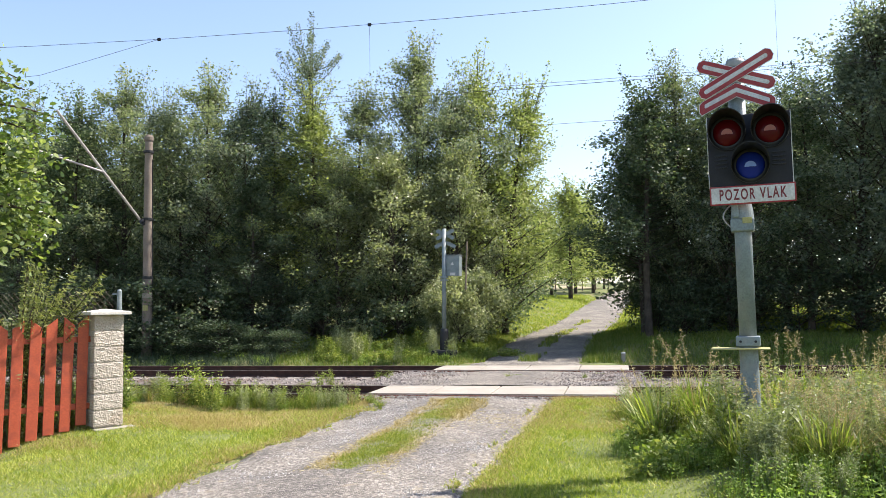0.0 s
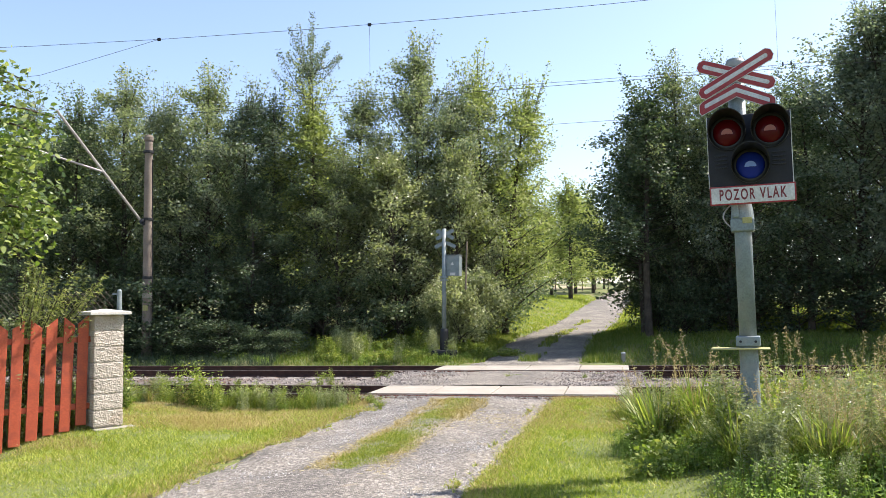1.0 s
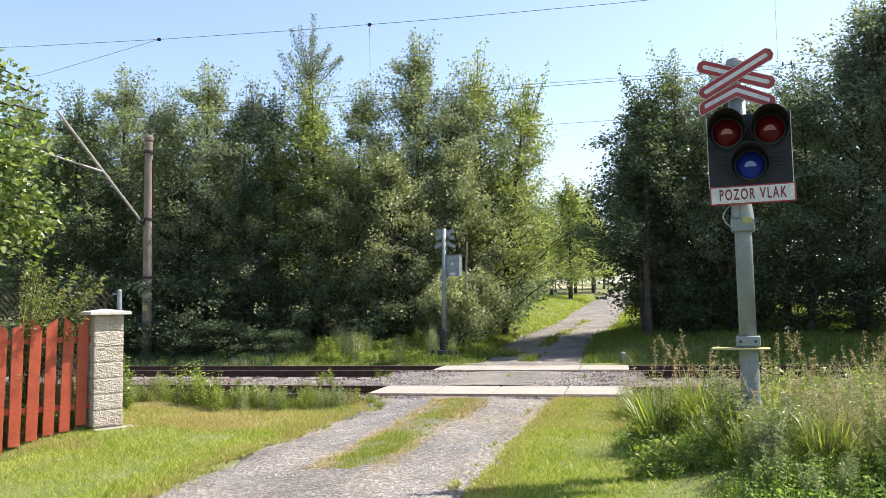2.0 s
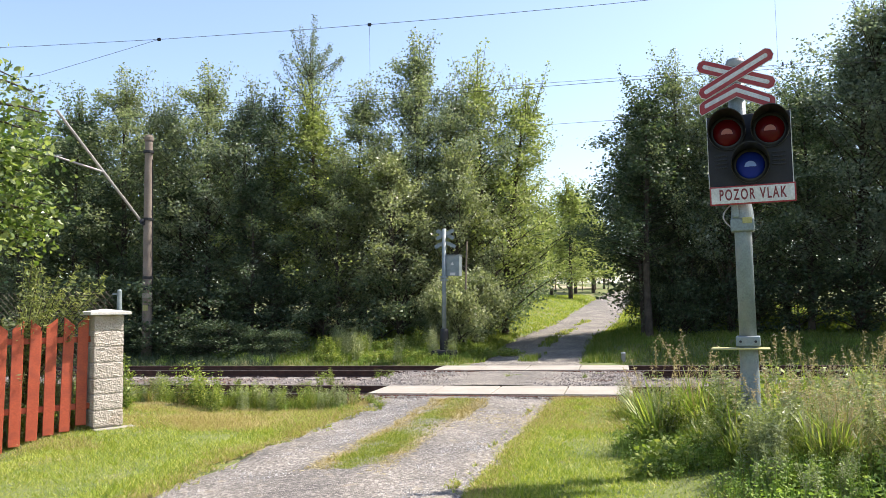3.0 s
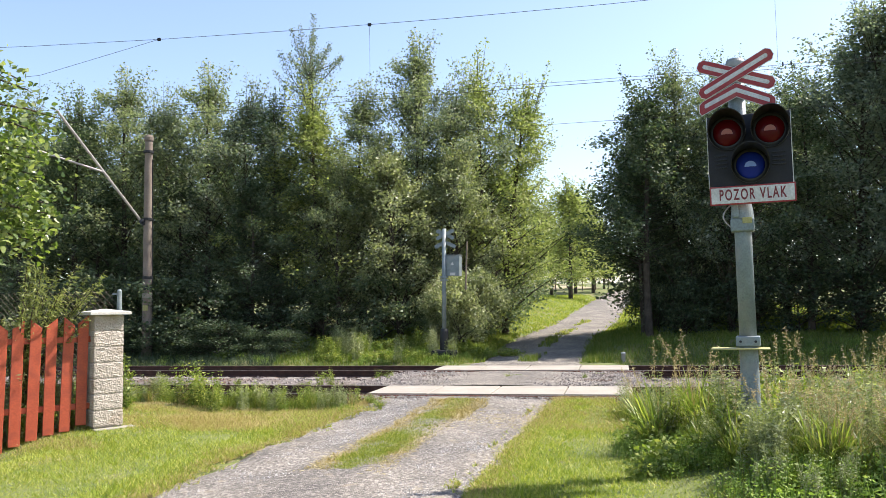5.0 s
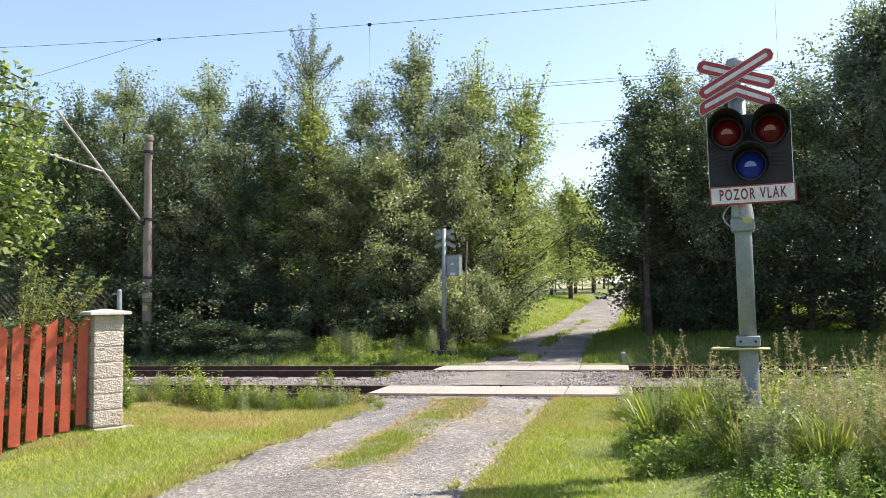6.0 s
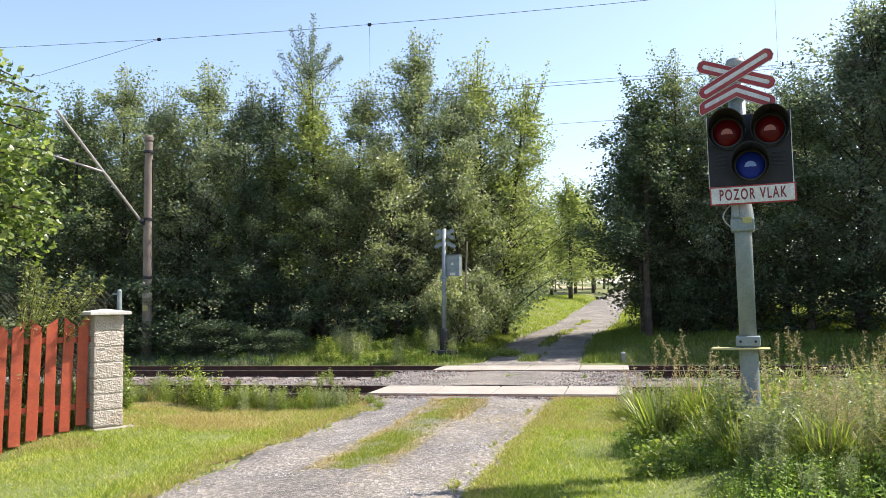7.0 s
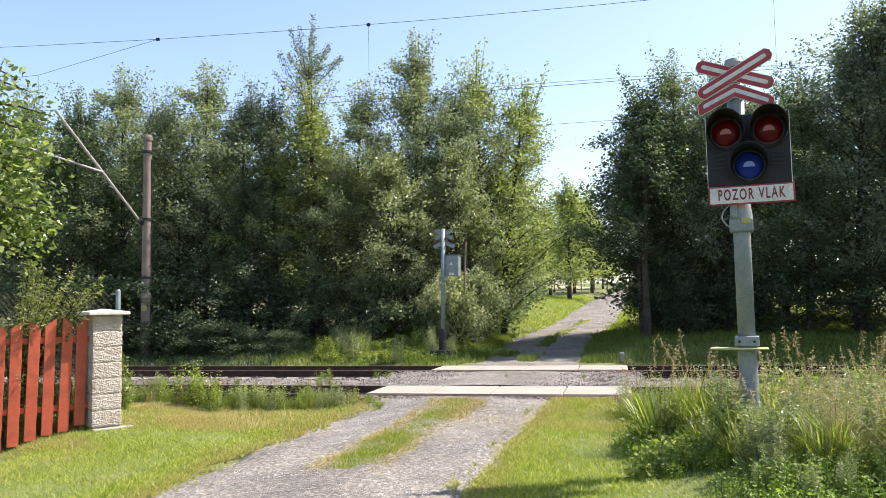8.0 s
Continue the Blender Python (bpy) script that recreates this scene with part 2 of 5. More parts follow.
def ground_z(x, y):
    x, y = np.asarray(x, float), np.asarray(y, float)
    u, v = xy_uv(x, y)
    off = np.abs(u - road_u(v))
    near = -0.13 - 0.05 * step(10.5, 6.5, y) + 0.12 * step(9.5, 11.5, y) * step(-3, -5, x) - 0.22 * step(-4.6, -6.0, x) * step(11.2, 10.0, y)
    near = near + 0.22 * step(1.9, 3.2, x) * step(4.5, 7.0, y) * step(11.8, 10.0, y)
    bed = -0.28
    far = np.interp(v, [21, 24, 28.7, 36.5, 46.9, 61.3, 71.8, 90, 112, 130, 4000], [-0.1, 0.12, 0.35, 0.7, 1.25, 2.05, 2.75, 3.5, 4.4, 4.4, 4.4])
    bank = step(1.6, 3.6, off) * step(21.8, 24.5, v) * step(70, 45, v)
    far = far + 0.28 * bank + 0.35 * bank * step(2.6, 5.0, road_u(v) - u) * step(26, 34, v)
    z = near + (bed - near) * step(12.2, 13.0, v)
    z = z + (far - z) * step(20.8, 22.0, v)
    cross = step(-4.45, -4.1, u) * step(0.15, -0.15, u) * step(11.4, 12.8, v) * step(22.2, 21.2, v)
    z = z + (-0.03 - z) * cross
    z = z + 0.025 * wave(x, y, 1.1) * (1 - cross) + 0.012 * wave(x, y, 3.1, 2.0)
    under = road_z(v) - 0.06 + 0.04 * step(1.3, 1.5, off)
    return z + (np.minimum(z, under) - z) * step(2.1, 1.5, off)


def grid_sheet(name, us, vs, zfun, material, to_xy=None, skirt=0):
    U, V = np.meshgrid(us, vs)
    X, Y = (U, V) if to_xy is None else to_xy(U, V)
    Z = zfun(X, Y)
    nu, nv = len(us), len(vs)
    me = bpy.data.meshes.new(name)
    idx = np.arange(nu * nv).reshape(nv, nu)
    quads = np.stack([idx[:-1, :-1], idx[:-1, 1:], idx[1:, 1:], idx[1:, :-1]], -1).reshape(-1, 4)
    me.from_pydata(np.stack([X, Y, Z], -1).reshape(-1, 3).tolist(), [], quads.tolist())
    me.materials.append(material)
    return smooth(new(name, me))


def spread(lo, hi, fine_lo, fine_hi, s):
    """Sample places, close together in the middle and ever wider outside."""
    mid = list(np.arange(fine_lo, fine_hi + 1e-6, s))
    out, d, p = [], s, fine_hi
    while p < hi:
        d *= 1.35
        p += d
        out.append(min(p, hi))
    low, d, p = [], s, fine_lo
    while p > lo:
        d *= 1.35
        p -= d
        low.append(max(p, lo))
    return np.array(low[::-1] + mid + out)


ground = grid_sheet("ground", spread(-3000, 3000, -16, 22, 0.3), spread(-400, 4000, 4, 56, 0.3), ground_z, M["soil"])
tagged(ground, "uneven grassy ground with bare dry patches", "ground", kind="structure")


def road_strip(v0, v1, dv, half, label):
    vs = np.arange(v0, v1 + 1e-6, dv)
    ws = np.array([-1.0, -0.97, -0.85, -0.65, -0.45, -0.25, -0.1, 0.1, 0.25, 0.45, 0.65, 0.85, 0.97, 1.0])
    pts = []
    for v in vs:
        wob = 0.16 * float(wave(v, 3.0, 1.7)) + 0.07 * float(wave(v, 1.0, 5.1)), 0.16 * float(wave(v, 9.0, 1.5)) + 0.07 * float(wave(v, 5.0, 4.7))
        for w in ws:
            u = float(road_u(v)) + w * (half + (wob[0] if w < 0 else wob[1]))
            x, y = uv_xy(u, v)
            z = float(road_z(v)) + 0.03 * (1 - w * w) - 0.025 * math.exp(-((abs(w) - 0.55) / 0.2) ** 2) + 0.01 * float(wave(x, y, 2.6)) + 0.005 * float(wave(x, y, 8.0))
            pts.append((x, y, z - (0.3 if abs(w) == 1.0 else 0.05 if abs(w) == 0.97 else 0.0)))
    k = len(ws)
    faces = [(i * k + j, i * k + j + 1, (i + 1) * k + j + 1, (i + 1) * k + j) for i in range(len(vs) - 1) for j in range(k - 1)]
    me = bpy.data.meshes.new("road")
    me.from_pydata(pts, [], faces)
    me.materials.append(M["gravel"])
    return tagged(smooth(new("road", me)), label, "gravel road", kind="structure")


road_strip(-6, 13.38, 0.2, 1.56, "grey gravel lane with two wheel tracks")
road_strip(15.08, 18.44, 0.2, 2.85, "gravel infill between the two railway tracks")
road_strip(20.12, 86, 0.4, 1.5, "gravel lane climbing away between the trees")

field = grid_sheet("field", np.linspace(-60, 15, 40), np.linspace(74, 130, 40), lambda x, y: ground_z(x, y) + 0.06, M["field"])
tagged(field, "dry mown field beyond the lane", "field", kind="structure")

# ---- railway ----
TRACK = pose(0, 0, 0, 0, 0, TURN)
NEAR_V, FAR_V = 14.225, 19.28


def ballast_bed(v, label):
    bm = bmesh.new()
    w = [(-2.35, -0.34), (-1.75, -0.17), (-0.55, -0.19), (0.55, -0.19), (1.75, -0.17), (2.35, -0.34)]
    us = np.concatenate([np.arange(-70, -18, 4.0), np.arange(-18, 18, 0.5), np.arange(18, 71, 4.0)])
    rows = [[bm.verts.new((u, v + a, b + 0.02 * float(wave(u, a, 2.0)))) for a, b in w] for u in us]
    for r, s in zip(rows, rows[1:]):
        for i in range(len(w) - 1):
            bm.faces.new((r[i], s[i], s[i + 1], r[i + 1]))
    ob = part("ballast", bm, M["ballast"])
    ob.matrix_basis = TRACK
    return tagged(ob, label, "ballast", kind="structure")


ballast_bed(NEAR_V, "weathered crushed stone bed of the front track")
ballast_bed(FAR_V, "weathered crushed stone bed of the rear track")


def rail(v, label):
    bm = bmesh.new()
    prof = [(-0.075, -0.16), (0.075, -0.16), (0.075, -0.148), (0.012, -0.13), (0.012, -0.045), (0.036, -0.032), (0.036, -0.006), (0.028, 0.0), (-0.028, 0.0), (-0.036, -0.006), (-0.036, -0.032), (-0.012, -0.045), (-0.012, -0.13), (-0.075, -0.148)]
    ends = [[bm.verts.new((u, v + a, b)) for a, b in prof] for u in (-75, 75)]
    k = len(prof)
    for i in range(k):
        bm.faces.new((ends[0][i], ends[0][(i + 1) % k], ends[1][(i + 1) % k], ends[1][i]))
    bmesh.ops.recalc_face_normals(bm, faces=bm.faces)
    root = new("rail")
    root.matrix_basis = TRACK
    tagged(root, label, "rail", "railway rails")
    part("rail_body", bm, M["rust"], root)
    top = box(bmesh.new(), -75, 75, v - 0.026, v + 0.026, -0.002, 0.0025)
    part("running_surface", top, M["railtop"], root, "worn shiny strip along the rail head")
    return root


for c, what in ((NEAR_V, "front"), (FAR_V, "rear")):
    for s in (-0.75, 0.75):
        rail(c + s, "rust-brown steel rail of the %s track" % what)

bm = bmesh.new()
box(bm, -0.13, 0.13, -1.25, 1.25, -0.36, -0.155, 0.015)
first_sleeper = part("sleeper", bm, M["sleeper"])
tagged(first_sleeper, "grey concrete sleeper bedded in ballast", "sleeper", "railway sleepers")
first_sleeper.matrix_basis = TRACK @ pose(-24, NEAR_V, 0)
for c in (NEAR_V, FAR_V):
    for i in range(80):
        u = -24 + 0.62 * i
        if (c == NEAR_V and i == 0) or -4.9 < u < 0.4:
            continue
        copy_thing(first_sleeper, TRACK @ pose(u, c, 0))


def crossing_deck(v, label):
    """Concrete panels between the rails, with sloped end pieces."""
    root = new("crossing_deck")
    root.matrix_basis = TRACK @ pose(0, v, 0)
    tagged(root, label, "crossing panels", "level crossing decks")
    w = 0.655
    joints = [-4.4, -3.3, -2.2, -0.95, 0.2]
    for a, b in zip(joints, joints[1:]):
        bm = box(bmesh.new(), a + 0.012, b - 0.012, -w, w, -0.16, 0.012 + 0.004 * (a > -1), 0.012)
        part("panel", bm, M["concrete"], root)
    bm = bmesh.new()
    prism(bm, [(-4.74, -0.14), (-4.408, -0.14), (-4.408, 0.008), (-4.72, -0.11)], -w, w)
    part("end_ramp", bm, M["concrete"], root, "sloped concrete end piece")
    for y in (-w - 0.012, w + 0.012):
        part("edge_angle", box(bmesh.new(), -4.74, 0.2, y - 0.008, y + 0.008, -0.15, 0.004), M["rust"], root, "rusty steel edge strip")
    part("guard_strip", box(bmesh.new(), -4.74, 0.3, -0.805, -0.79, -0.12, -0.004), M["rust_red"], root, "rust-red steel strip along the rail")
    return root


crossing_deck(NEAR_V, "pale concrete panels between the front rails")
crossing_deck(FAR_V, "pale concrete panels between the rear rails")

# overhead line
def wire(name, points, r, label, parent=None):
    bm = bmesh.new()
    for a, b in zip(points, points[1:]):
        rod(bm, a, b, r, seg=6, caps=False)
    ob = part(name, bm, M["wire"], parent)
    return tagged(ob, label, "overhead wire") if parent is None else ob


def along(v, zs, u0=-60, u1=60, k=40):
    out = []
    for i in range(k + 1):
        u = u0 + (u1 - u0) * i / k
        out.append((*uv_xy(u, v), zs(u)))
    return out


NEAR_MESS = lambda u: 6.9 + 0.0019 * (u - 0.5) ** 2 * (1 if abs(u) < 26 else 0) + (1.28 if abs(u) >= 26 else 0)
FAR_MESS = lambda u: 6.96 + 0.0012 * min((u - 1) ** 2, 900)
near_line = new("catenary_line")
tagged(near_line, "dark overhead wires with thin hangers above the front track", "overhead line", "overhead lines")
wire("carrying_wire", along(NEAR_V, NEAR_MESS), 0.0048, "", near_line)
wire("contact_wire", along(NEAR_V, lambda u: 5.48), 0.0048, "", near_line)
wire("stitch_wire", [(*uv_xy(-9.0, NEAR_V), NEAR_MESS(-9.0)), (*uv_xy(-11.8, NEAR_V), 6.55), (*uv_xy(-16, NEAR_V), 6.5)], 0.0042, "", near_line)
for u, top in ((-11.8, 6.55), (-4.5, None), (2.8, None), (10, None)):
    x, y = uv_xy(u, NEAR_V)
    wire("hanger", [(x, y, top or NEAR_MESS(u)), (x, y, 5.48)], 0.0026, "", near_line)
for u in (-9.0, -4.5):
    x, y = uv_xy(u, NEAR_V)
    part("clamp", box(bmesh.new(), x - 0.035, x + 0.035, y - 0.015, y + 0.015, NEAR_MESS(u) - 0.03, NEAR_MESS(u) + 0.03, 0.006), M["dark_metal"], near_line)
far_line = new("catenary_line")
tagged(far_line, "dark overhead wires above the rear track", "overhead line", "overhead lines")
wire("carrying_wire", along(FAR_V, FAR_MESS), 0.0048, "", far_line)
wire("contact_wire", along(FAR_V, lambda u: 5.93), 0.0048, "", far_line)
for u in (-14, -5.5, 1.5, 4.4, 12):
    x, y = uv_xy(u, FAR_V)
    wire("hanger", [(x, y, FAR_MESS(u)), (x, y, 5.93)], 0.0026, "", far_line)


for u in (3.9, 4.08):
    x, y = uv_xy(u, FAR_V)
    part("clamp", box(bmesh.new(), x - 0.014, x + 0.014, y - 0.014, y + 0.014, FAR_MESS(u) - 0.03, FAR_MESS(u) + 0.07, 0.006), M["dark_metal"], far_line)


def catenary_mast():
    root = new("catenary_mast")
    root.matrix_basis = pose(-9.43, 25.2, 0.0)
    tagged(root, "round concrete catenary mast with steel cantilever", "mast")
    bm = lathe(bmesh.new(), [(0.165, -0.2), (0.16, 1.0), (0.12, 6.9), (0.12, 7.0)], 20)
    smooth(part("pole", bm, M["mast"], root))
    part("cap", lathe(bmesh.new(), [(0.135, 7.0), (0.145, 7.03), (0.145, 7.12), (0.11, 7.2)], 20), M["mast"], root)
    for z in (2.55, 4.42, 6.6):
        part("band", lathe(bmesh.new(), [(0.15, z), (0.165, z + 0.01), (0.165, z + 0.08), (0.15, z + 0.09)], 20), M["dark_metal"], root, "dark steel clamp band")
    part("cantilever_tube", rod(bmesh.new(), (-0.2, -0.1, 4.42), (-1.47, -3.1, 7.27), 0.04), M["tube"], root, "pale steel tube slanting over the track")
    part("insulator", lathe(bmesh.new(), [(0.05, 0), (0.09, 0.03), (0.05, 0.06), (0.09, 0.1), (0.05, 0.13), (0.09, 0.17), (0.04, 0.2)], 14), M["dark_metal"], root, "dark ribbed insulator").matrix_basis = look((-0.1, -0.05, 4.3), (1.2, 3.0, 1.5))
    part("registration_tube", rod(bmesh.new(), (-0.7, -1.7, 5.72), (-2.5, -2.9, 6.3), 0.03), M["tube"], root)
    part("steady_arm", rod(bmesh.new(), (-1.9, -2.5, 6.08), (-1.2, -3.3, 5.93), 0.018), M["tube"], root)
    part("cable", rod(bmesh.new(), (0.17, -0.02, 0.2), (0.14, -0.02, 6.4), 0.014, seg=6), M["black"], root, "thin black cable down the pole")
    part("number_plate", box(bmesh.new(), -0.08, 0.08, -0.18, -0.155, 1.55, 1.72, 0.003), M["yellow"], root, "small yellow marker plate")
    for z in (1.95, 2.2):
        part("marker_band", lathe(bmesh.new(), [(0.158, z), (0.162, z + 0.005), (0.162, z + 0.14), (0.158, z + 0.145)], 20), M["dark_metal" if z > 2 else "concrete"], root)
    return root


catenary_mast()


# ---- warning signal ----
def arm_outline(half, wid, cut):
    return [(-half, -wid + cut), (-half + cut, -wid), (half - cut, -wid), (half, -wid + cut), (half, wid - cut), (half - cut, wid), (-half + cut, wid), (-half, wid - cut)]


def cross_board(root, angle, z, y, half=0.39, wid=0.068):
    turn = Matrix.Translation((0, y, z)) @ pose(0, 0, 0, 0, angle, 0)
    for nm, h, w, y0, y1, mt, lb in (("cross_board", half, wid, -0.004, 0.004, "white", "red and white crossing board"), ("red_face", half - 0.006, wid - 0.006, -0.0065, -0.0045, "red", ""), ("white_stripe", half - 0.055, 0.021, -0.009, -0.007, "white", "")):
        ob = part(nm, prism(bmesh.new(), arm_outline(h, w, w * 0.55), y0, y1), M[mt], root, lb)
        ob.matrix_basis = turn


def chevron(root, z, y):
    """The lower bent board, for more than one track."""
    for nm, half, wid, y0, y1, mt in (("bent_board", 0.365, 0.068, -0.004, 0.004, "white"), ("red_face", 0.359, 0.062, -0.0065, -0.0045, "red"), ("white_stripe", 0.31, 0.021, -0.009, -0.007, "white")):
        a = math.tan(radians(24))
        cut = wid * 0.5
        wv = wid / math.cos(radians(24))
        out = [(-half, -half * a - wv + cut), (-half + cut * 0.6, -half * a - wv), (0, -wv), (half - cut * 0.6, -half * a - wv), (half, -half * a - wv + cut), (half, -half * a + wv - cut), (half - cut, -half * a + wv), (0, wv), (-half + cut, -half * a + wv), (-half, -half * a + wv - cut)]
        ob = part(nm, prism(bmesh.new(), out, y0, y1), M[mt], root)
        ob.matrix_basis = pose(0, y, z)


def hood(bm, r, top, low, seg=28, th=0.006):
    """A visor tube, longer above than below, pointing to -y."""
    rings = []
    for rr in (r, r - th):
        back, front = [], []
        for i in range(seg):
            a = 2 * math.pi * i / seg
            s = (math.sin(a) + 1) / 2
            back.append(bm.verts.new((rr * math.cos(a), 0, rr * math.sin(a))))
            front.append(bm.verts.new((rr * math.cos(a), -(low + (top - low) * s ** 0.8), rr * math.sin(a))))
        rings.append((back, front))
    (b0, f0), (b1, f1) = rings
    for i in range(seg):
        j = (i + 1) % seg
        bm.faces.new((b0[i], f0[i], f0[j], b0[j]))
        bm.faces.new((b1[j], f1[j], f1[i], b1[i]))
        bm.faces.new((f0[i], f1[i], f1[j], f0[j]))
    return bm


def lettering(root, words, size, m, squeeze):
    cu = bpy.data.curves.new("lettering", 'FONT')
    cu.body, cu.size, cu.align_x, cu.align_y, cu.extrude, cu.space_character = words, size, 'CENTER', 'CENTER', 0.0012, 1.3
    cu.offset = 0.0035
    tmp = new("lettering", cu)
    bpy.context.view_layer.update()
    me = bpy.data.meshes.new_from_object(tmp.evaluated_get(bpy.context.evaluated_depsgraph_get()))
    bpy.data.objects.remove(tmp)
    me.transform(Matrix.Diagonal((squeeze, 1, 1, 1)))
    me.materials.append(M["red"]) if not me.materials else None
    me.materials[0] = M["letters"]
    ob = new("lettering", me)
    ob.parent = root
    ob.matrix_basis = m
    return tagged(ob, "dark red capital letters")


M["letters"] = plain("dark_red_letters", (0.2, 0.02, 0.025), 0.5)


def signal_front():
    root = new("crossing_signal")
    root.matrix_basis = pose(3.055, 8.0, 0.0, 0, -0.15, -21.5)
    tagged(root, "railway crossing light signal on a grey post with crossed boards", "crossing signal", "crossing signals")
    smooth(part("post", lathe(bmesh.new(), [(0.083, 1.1), (0.083, 2.2), (0.083, 3.93)], 28), M["galvan"], root))
    part("post_cap", lathe(bmesh.new(), [(0.093, 3.92), (0.096, 3.93), (0.096, 3.97), (0.08, 4.005), (0.03, 4.02)], 28), M["galvan"], root)
    part("base_tube", lathe(bmesh.new(), [(0.094, 0.05), (0.093, 0.3), (0.088, 1.15)], 28), M["galvan"], root)
    part("foundation", box(bmesh.new(), -0.24, 0.24, -0.24, 0.24, -0.3, 0.12, 0.03), M["sleeper"], root, "rough concrete footing hidden in weeds")
    part("collar", box(bmesh.new(), -0.115, 0.115, -0.115, 0.115, 1.07, 1.17, 0.012), M["galvan"], root)
    for x in (-0.07, 0.07):
        part("bolt", rod(bmesh.new(), (x, -0.13, 1.12), (x, -0.11, 1.12), 0.014, seg=6), M["dark_metal"], root)
    part("maintenance_step", box(bmesh.new(), -0.35, 0.2, -0.2, 0.12, 1.04, 1.053, 0.004), M["yellow"], root, "narrow yellow-edged folding step")
    part("neck_clamp", box(bmesh.new(), -0.115, 0.11, -0.11, 0.11, 2.22, 2.35, 0.014), M["galvan"], root)
    part("neck_cone", lathe(bmesh.new(), [(0.112, 2.35), (0.106, 2.42), (0.092, 2.52)], 28), M["galvan"], root)
    part("weld_patch", box(bmesh.new(), 0.0, 0.09, -0.118, -0.108, 2.3, 2.36, 0.004), M["yellow"], root, "yellowish corroded patch")
    part("neck_bracket", box(bmesh.new(), -0.1, -0.03, -0.125, -0.06, 2.36, 2.5, 0.01), M["galvan"], root)
    cab = bmesh.new()
    prev = None
    for i in range(13):
        a = math.pi * i / 12
        p = Vector((-0.09 - 0.09 * math.sin(a), -0.06, 2.25 + 0.26 * i / 12))
        if prev is not None:
            rod(cab, prev, p, 0.008, seg=6)
        prev = p
    part("cable", cab, M["tube"], root, "short loop of pale grey cable")
    # backboard
    px, w, z0, z1 = 0.095, 0.39, 2.67, 3.395
    bm = prism(bmesh.new(), [(px - w, z0), (px + w, z0), (px + w, z1), (px - w, z1)], -0.155, -0.135)
    bmesh.ops.bevel(bm, geom=list(bm.edges), offset=0.005, segments=1, affect='EDGES')
    board = part("backboard", bm, M["plate"], root, "dark grey signal backboard")
    for x0, x1, a, b in ((px + w - 0.001, px + w + 0.006, z0, z1), (px - w - 0.005, px - w + 0.001, z0, z1)):
        part("edge_trim", box(bmesh.new(), x0, x1, -0.158, -0.132, a, b), M["white"], board)
    for sx in (-1, 1):
        for k in range(4):
            z = 2.86 + 0.04 * k
            part("vent_louvre", box(bmesh.new(), px + sx * 0.27 - 0.06, px + sx * 0.27 + 0.06, -0.166, -0.154, z, z + 0.014, 0.003), M["dark_metal"], board)
    for lx, lz, mt, what in ((-0.2 + px, 3.215, "lens_red", "unlit red lens"), (0.2 + px, 3.215, "lens_red", "unlit red lens"), (0.005 + px, 2.87, "lens_blue", "unlit blue lens")):
        lamp = part("signal_lamp", lathe(bmesh.new(), [(0.172, 0), (0.172, 0.02), (0.15, 0.03)], 32), M["dark_metal"], root)
        lamp.matrix_basis = pose(lx, -0.155, lz, 90)
        lens = bmesh.new()
        rings = [(0.136 * math.sin(radians(a)), 0.03 + 0.04 * math.cos(radians(a))) for a in (90, 75, 60, 45, 30, 15, 4)]
        smooth(part("lens", lathe(lens, rings, 32), M[mt], lamp, what))
        # half-disc added in front of the lens as a painted sky reflection
        half_disc = bmesh.new()
        arc = [(0.055 * math.cos(math.pi * k / 12), 0.055 * math.sin(math.pi * k / 12)) for k in range(13)]
        front = [half_disc.verts.new((x, y - 0.02, 0.074)) for x, y in arc]
        back = [half_disc.verts.new((x, y - 0.02, 0.06)) for x, y in arc]
        half_disc.faces.new(front)
        for k in range(13):
            half_disc.faces.new((back[k], back[(k + 1) % 13], front[(k + 1) % 13], front[k]))
        part("bulb_shield", half_disc, M["glint_" + mt[5:]], lamp, "pale half-round patch painted as a sky reflection on the lens")
        hd = part("hood", hood(bmesh.new(), 0.178, 0.36, 0.004), M["dark_metal"], lamp, "black visor hood")
        hd.matrix_basis = pose(0, 0, 0.02, -90)
    # name board
    part("text_board", box(bmesh.new(), px - w + 0.0, px + w + 0.02, -0.172, -0.16, 2.485, 2.675, 0.004), M["red"], root, "white board with red border")
    part("text_face", box(bmesh.new(), px - w + 0.014, px + w + 0.006, -0.176, -0.171, 2.5, 2.66, 0.002), M["white"], root)
    lettering(root, "POZOR VLAK", 0.152, pose(px + 0.01, -0.1775, 2.58, 90), 0.55)
    # crossed boards
    cross_board(root, 21, 3.82, -0.115)
    cross_board(root, -28, 3.82, -0.13, half=0.4)
    chevron(root, 3.66, -0.118)
    for z in (3.82, 3.62):
        part("mounting_strap", box(bmesh.new(), -0.1, 0.1, -0.1, 0.1, z - 0.02, z + 0.02, 0.01), M["galvan"], root)
    return root


signal_front()


